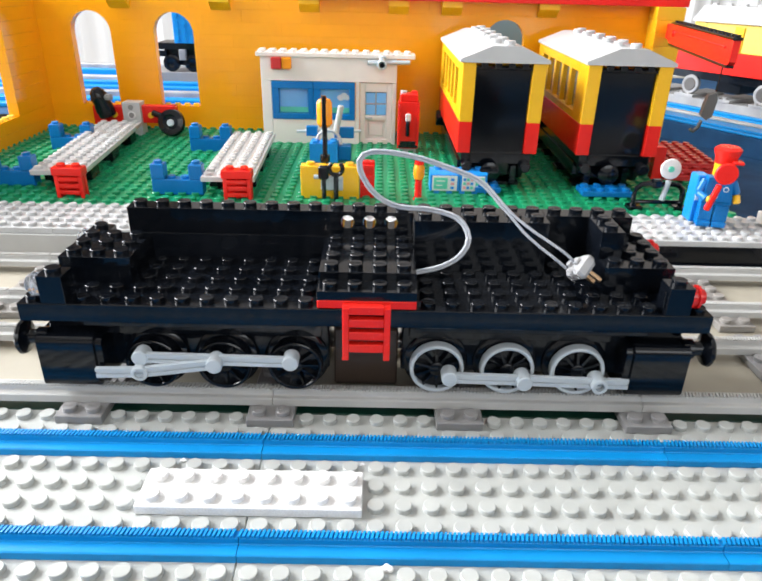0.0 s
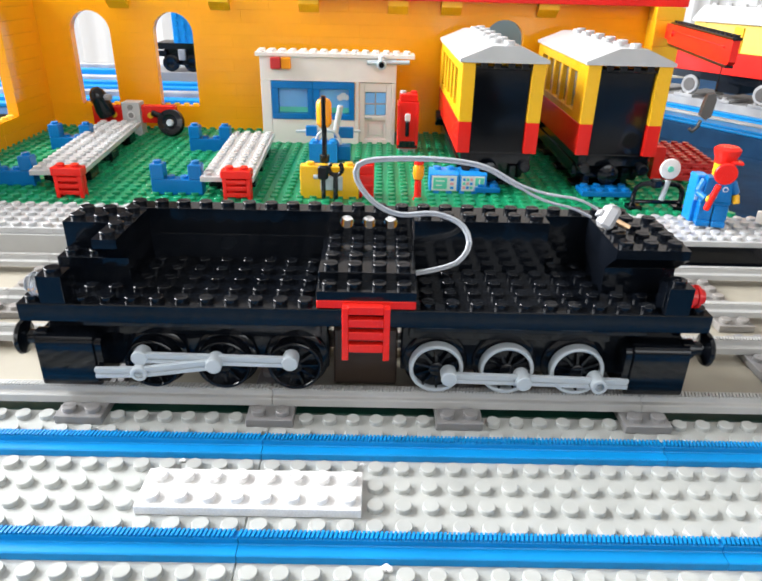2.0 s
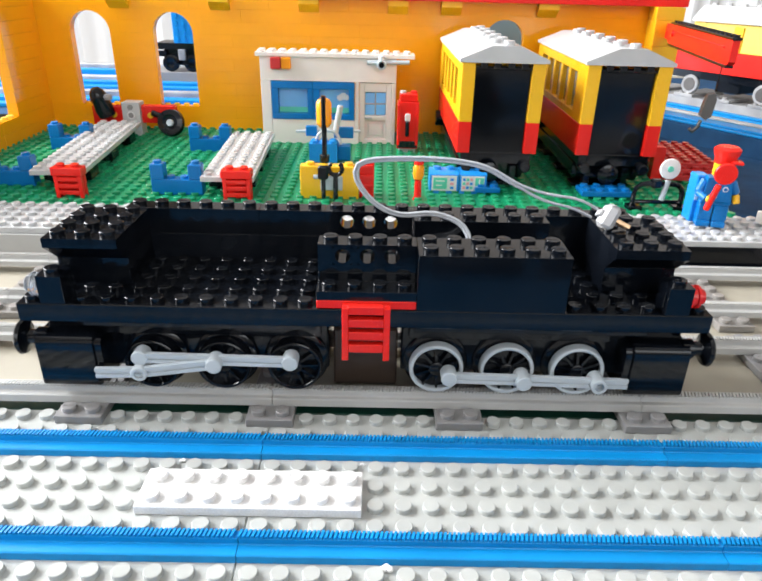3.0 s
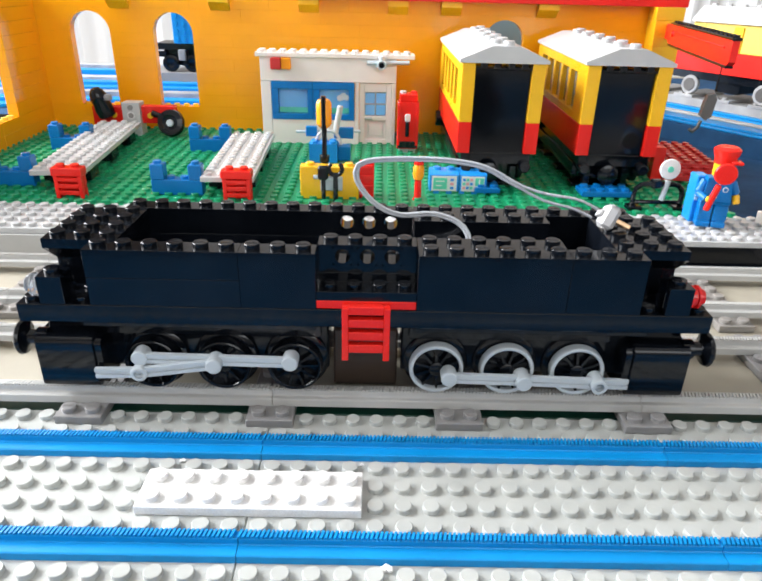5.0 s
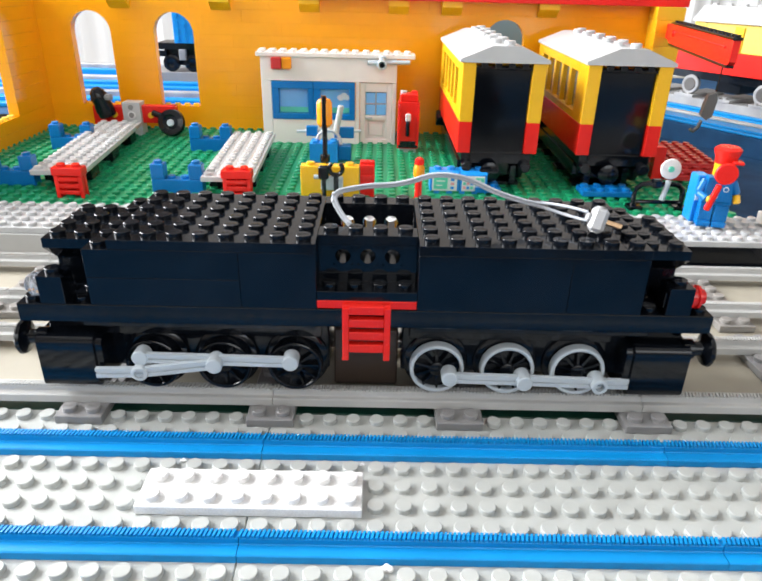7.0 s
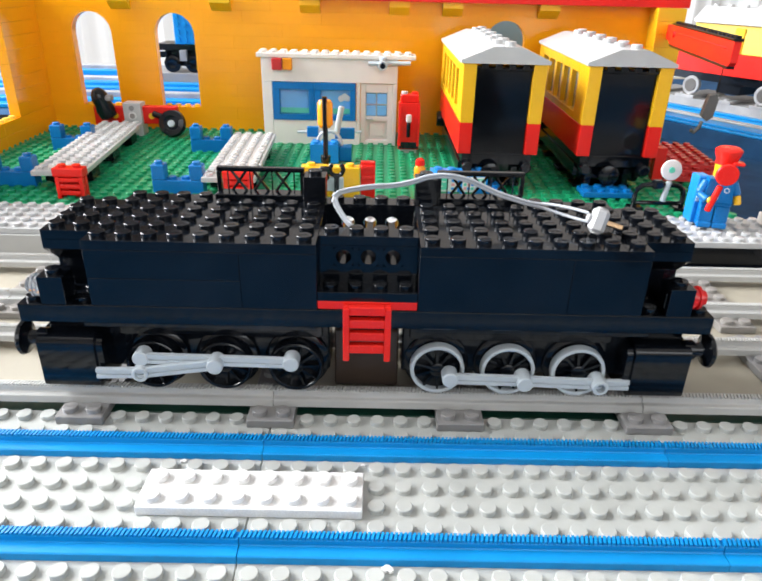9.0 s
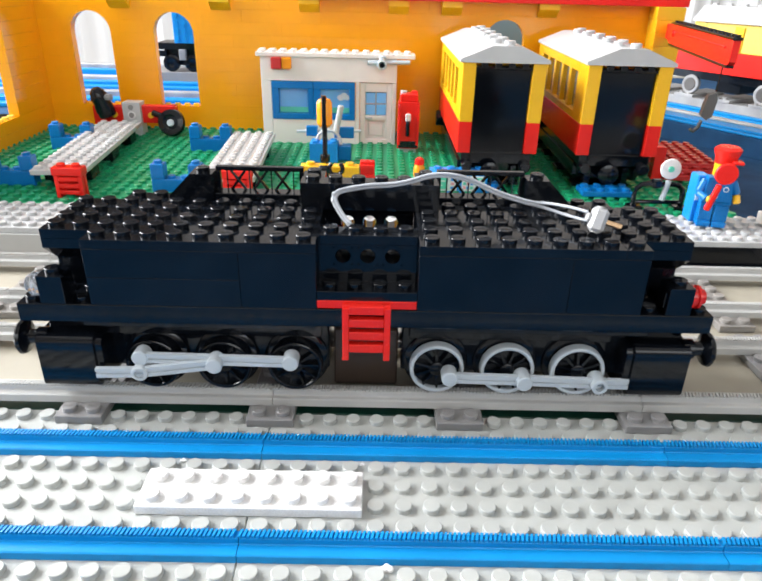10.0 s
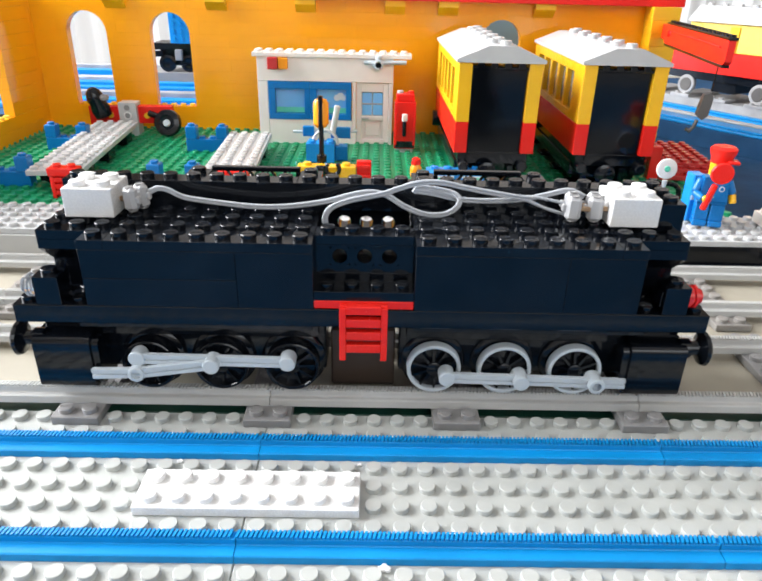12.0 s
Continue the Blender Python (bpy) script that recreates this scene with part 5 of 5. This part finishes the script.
def on_loco(rows, du=0.0):
    return [(lx(u + du), ly(v), lz(k)) for u, v, k in rows]


def plug_shape():
    """A small two-pole plug: two upright bars, one behind the other, with a hole in each end, joined by a web."""
    s = Shape()
    s.box(-2.5, 2.5, -4.5, -0.8, -4.2, 4.0, PLUG, 1.2)
    s.box(-2.5, 2.5, 0.8, 4.5, -3.8, 4.3, PLUG, 1.2)
    s.box(-1.4, 1.6, -1.2, 1.2, -2.4, 1.8, PLUG, 0.2)
    for y, lo, hi in ((-2.6, -4.2, 4.0), (2.6, -3.8, 4.3)):
        s.box(-3.8, -2.4, y - 0.9, y + 0.9, -1.2, 1.2, PLUG, 0.35)
        s.lathe([(1.4, -0.3), (1.4, 0.12), (1.15, 0.12), (1.05, -0.2)], DARKGREY, Matrix.Translation((0, y, hi)), 14)
        s.lathe([(1.4, -0.3), (1.4, 0.12), (1.15, 0.12), (1.05, -0.2)], DARKGREY, Matrix.Translation((0, y, lo)) @ Matrix.Rotation(radians(180), 4, "X"), 14)
    return s


def pins_shape():
    return Shape().box(2.4, 7.6, -2.7, -1.6, -0.8, 0.8, BRASS, 0.25).box(2.4, 7.6, 1.6, 2.7, -0.8, 0.8, BRASS, 0.25)


SEGMENTS = 56
CABLE_POSES = [
    (0.0, on_loco([(16.09, 2.2, 1.83), (17.05, 2.2, 2.45), (17.87, 2.4, 3.51), (18.27, 2.8, 5.13), (17.85, 3.2, 6.94), (16.71, 3.5, 7.71),
                   (15.25, 3.6, 7.92), (14.3, 3.7, 9.04), (13.67, 3.8, 11.16), (13.6, 3.8, 12.98), (14.27, 3.8, 13.68), (15.78, 3.6, 13.38),
                   (17.41, 3.4, 12.27), (18.64, 3.2, 11.09), (19.69, 2.8, 8.57), (20.73, 2.4, 6.31), (21.96, 2.0, 4.33), (22.48, 2.0, 3.25)]),
     at(lx(22.95), ly(2.0), lz(2.9)) @ pose(0, 0, 0, -40, 34, -14)),
    (1.27, on_loco([(16.09, 2.2, 1.71), (17.05, 2.2, 2.28), (17.88, 2.4, 2.95), (18.33, 2.8, 4.58), (17.97, 3.2, 6.39), (16.83, 3.5, 7.27),
                    (15.37, 3.6, 7.0), (14.31, 3.7, 8.06), (13.57, 3.8, 10.1), (13.46, 3.8, 11.94), (14.07, 3.8, 12.75), (15.79, 3.6, 13.13),
                    (17.39, 3.4, 13.14), (18.78, 3.2, 12.64), (20.01, 3.0, 11.16), (21.26, 2.9, 9.9), (22.59, 2.8, 9.26), (23.41, 2.8, 8.35)]),
     at(lx(24.05), ly(2.8), lz(7.9)) @ pose(0, 0, 0, -22, 22, -18)),
    (5.27, on_loco([(17.04, 2.2, 3.01), (17.72, 2.2, 4.16), (18.08, 2.4, 5.35), (17.97, 2.8, 6.33), (17.41, 3.0, 7.2), (16.6, 3.2, 7.31),
                    (15.47, 3.2, 6.81), (14.33, 3.2, 6.74), (13.22, 3.4, 7.82), (12.7, 3.5, 9.48), (13.0, 3.6, 10.85), (14.19, 3.6, 11.28),
                    (15.4, 3.5, 11.58), (16.61, 3.4, 12.02), (17.81, 3.3, 12.0), (19.49, 3.2, 10.09), (21.13, 3.0, 9.02), (22.78, 2.8, 7.9)]),
     at(lx(23.4), ly(2.8), lz(7.6)) @ pose(0, 0, 0, -22, 22, -18)),
    (5.93, on_loco([(13.53, 2.4, 4.82), (13.46, 2.4, 5.91), (13.26, 2.4, 6.76), (12.97, 2.6, 7.42), (12.72, 2.8, 8.19), (12.54, 3.0, 8.97),
                    (12.61, 3.2, 9.55), (13.07, 3.4, 9.84), (13.99, 3.4, 10.26), (15.01, 3.4, 10.48), (15.81, 3.3, 11.01), (16.51, 3.3, 11.57),
                    (17.3, 3.2, 11.74), (18.23, 3.2, 11.22), (19.26, 3.1, 10.15), (20.51, 3.0, 9.25), (21.52, 2.9, 8.86), (22.75, 1.8, 8.85)]),
     at(lx(23.2), ly(1.65), lz(8.6)) @ pose(0, 0, 0, -20, 12, -18)),
    (10.95, on_loco([(12.21, 2.9, 5.92), (12.13, 2.9, 6.73), (12.14, 2.9, 7.27), (12.28, 2.9, 7.97), (12.59, 2.9, 8.52), (13.2, 2.9, 9.09),
                     (13.9, 2.9, 9.49), (14.61, 2.9, 9.9), (15.2, 2.9, 10.45), (15.8, 2.9, 10.95), (16.39, 2.9, 11.19), (17.09, 2.9, 11.12),
                     (17.91, 2.9, 10.7), (18.82, 2.9, 10.29), (19.75, 2.9, 9.92), (20.67, 2.9, 9.6), (21.41, 2.9, 9.11), (22.15, 2.9, 8.6)], 0.16),
     at(lx(22.6), ly(2.8), lz(9.0)) @ pose(0, 0, 0, -4, 2, -8)),
]


def segment_poses(points, count=56):
    """The poses of the rigid links along one lie of the cable."""
    pts = smooth(points, count)
    out = []
    for a, b in zip(pts, pts[1:]):
        x = (b - a).normalized()
        y = (Vector((0, 1, 0.25)) - x * x.dot(Vector((0, 1, 0.25)))).normalized()
        z = x.cross(y)
        m = Matrix((x, y, z)).transposed().to_4x4()
        m.translation = (a + b) * 0.0005
        out.append(m)
    return out


CABLE_ROWS = []


def twin_cable():
    c = thing("twin_cable", "thin grey twin cable with a pale grey plug on the locomotive", "cable", None, at(0, 0, 0))
    lies = [segment_poses(p) for _, p, _ in CABLE_POSES]
    far = 0.0
    for _, p, _ in CABLE_POSES:
        q = smooth(p, SEGMENTS)
        far = max(far, max((b - a).length for a, b in zip(q, q[1:])))
    L = far / 2 + 0.35
    spread = lambda k: 0.5 + (1.35 * math.sin(math.pi * 0.62 * k / 9) if k > 0 else 0.0)
    link = Shape()
    for z in (-0.5, 0.5):
        link.rod((-L, 0, z), (L, 0, z), 0.5, CABLE, 10, 0.15)
    me = link.mesh("cable_link")
    for i in range(SEGMENTS):
        k = i - (SEGMENTS - 9)
        if k >= 0:
            link = Shape()
            for sg in (-1, 1):
                link.rod((-L, 0, sg * spread(k)), (L, 0, sg * spread(k + 1)), 0.5, CABLE, 10, 0.15)
            me = link.mesh("cable_link")
        o = part("cable_link", me, c, lies[0][i])
        CABLE_ROWS.append((o, [lie[i] for lie in lies]))
    g = part("plug", plug_shape(), c, CABLE_POSES[0][2], "pale grey plug")
    part("pins", pins_shape(), g, None, "two brass pins")
    CABLE_ROWS.append((g, [m for _, _, m in CABLE_POSES]))
    return c


twin_cable()


SECOND_ROWS = []


def second_cable():
    t = 10.95
    wait = at(-40, -170, -60)
    c = thing("second_cable", "thin grey twin cable with a pale plug at each end", "cable", None, wait)
    tail = [(15.44, 3.1, 8.41), (16.27, 3.0, 7.68), (17.09, 3.0, 7.62), (17.64, 3.0, 8.4), (17.77, 3.1, 9.39), (17.26, 3.3, 9.94), (16.24, 3.4, 10.23),
            (15.84, 3.4, 9.89), (16.66, 3.4, 9.62), (18.12, 3.4, 8.95), (20.18, 3.4, 9.06), (21.39, 3.4, 9.66), (22.38, 3.4, 10.25), (23.01, 3.3, 9.67)]
    first = on_loco([(4.67, 3.2, 9.6), (5.19, 3.2, 9.78), (6.12, 3.2, 9.56), (7.05, 3.2, 8.94), (7.89, 3.2, 8.06), (8.85, 3.2, 7.59),
                     (10.02, 3.2, 7.66), (11.33, 3.2, 8.31), (12.56, 3.2, 9.19), (13.6, 3.2, 9.8), (14.6, 3.2, 9.5)] + tail, 0.16)
    last = on_loco([(4.63, 3.2, 9.11), (5.18, 3.2, 9.77), (5.67, 3.2, 9.49), (6.15, 3.2, 8.88), (7.05, 3.2, 8.5), (9.08, 3.2, 7.97),
                    (10.56, 3.2, 8.06), (12.16, 3.2, 8.68), (13.18, 3.2, 9.42), (14.0, 3.2, 9.79), (14.71, 3.2, 9.46)] + tail, 0.16)
    count = 84
    lies = [segment_poses(p, count) for p in (first, last)]
    L = max((b - a).length for p in (first, last) for a, b in zip(smooth(p, count), smooth(p, count)[1:])) / 2 + 0.35
    link = Shape()
    for z in (-0.5, 0.5):
        link.rod((-L, 0, z), (L, 0, z), 0.5, CABLE, 10, 0.15)
    me = link.mesh("second_cable_link")
    for k in range(count):
        SECOND_ROWS.append((part("cable_link", me, c, lies[0][k]), lies[0][k], lies[1][k]))
    place = at(lx(4.5), ly(2.85), lz(9.0)) @ pose(0, 0, 0, 0, 4, 160)
    start = at(lx(4.4), ly(2.85), lz(9.3)) @ pose(0, 0, 0, 0, 1, 174)
    a = part("plug", plug_shape(), c, start, "pale grey plug")
    part("pins", pins_shape(), a, None, "two brass pins")
    SECOND_ROWS.append((a, start, place))
    b = part("plug", plug_shape(), c, at(lx(23.53), ly(2.85), lz(8.95)) @ pose(0, 0, 0, -4, 0, -10), "pale grey plug")
    part("pins", pins_shape(), b, None, "two brass pins")
    MOVES.append((c, wait, at(0, 0, 0), t))


second_cable()


def motions():
    for ob, wait, place, t in MOVES:
        walk(ob, [(0.0, wait), (t - 0.04, wait), (t, place), (12.0, place)])
    for ob, lies in CABLE_ROWS:
        rows = [(0.0, lies[0])]
        for (t, _, _), old, lie in zip(CABLE_POSES[1:], lies, lies[1:]):
            rows += [(t - 0.067, old), (t - 0.033, old.lerp(lie, 0.5)), (t, lie)]
        walk(ob, rows + [(12.0, lies[-1])])
    for ob, first, last in SECOND_ROWS:
        walk(ob, [(0.0, first), (11.303, first), (11.337, first.lerp(last, 0.5)), (11.37, last), (12.0, last)])


motions()
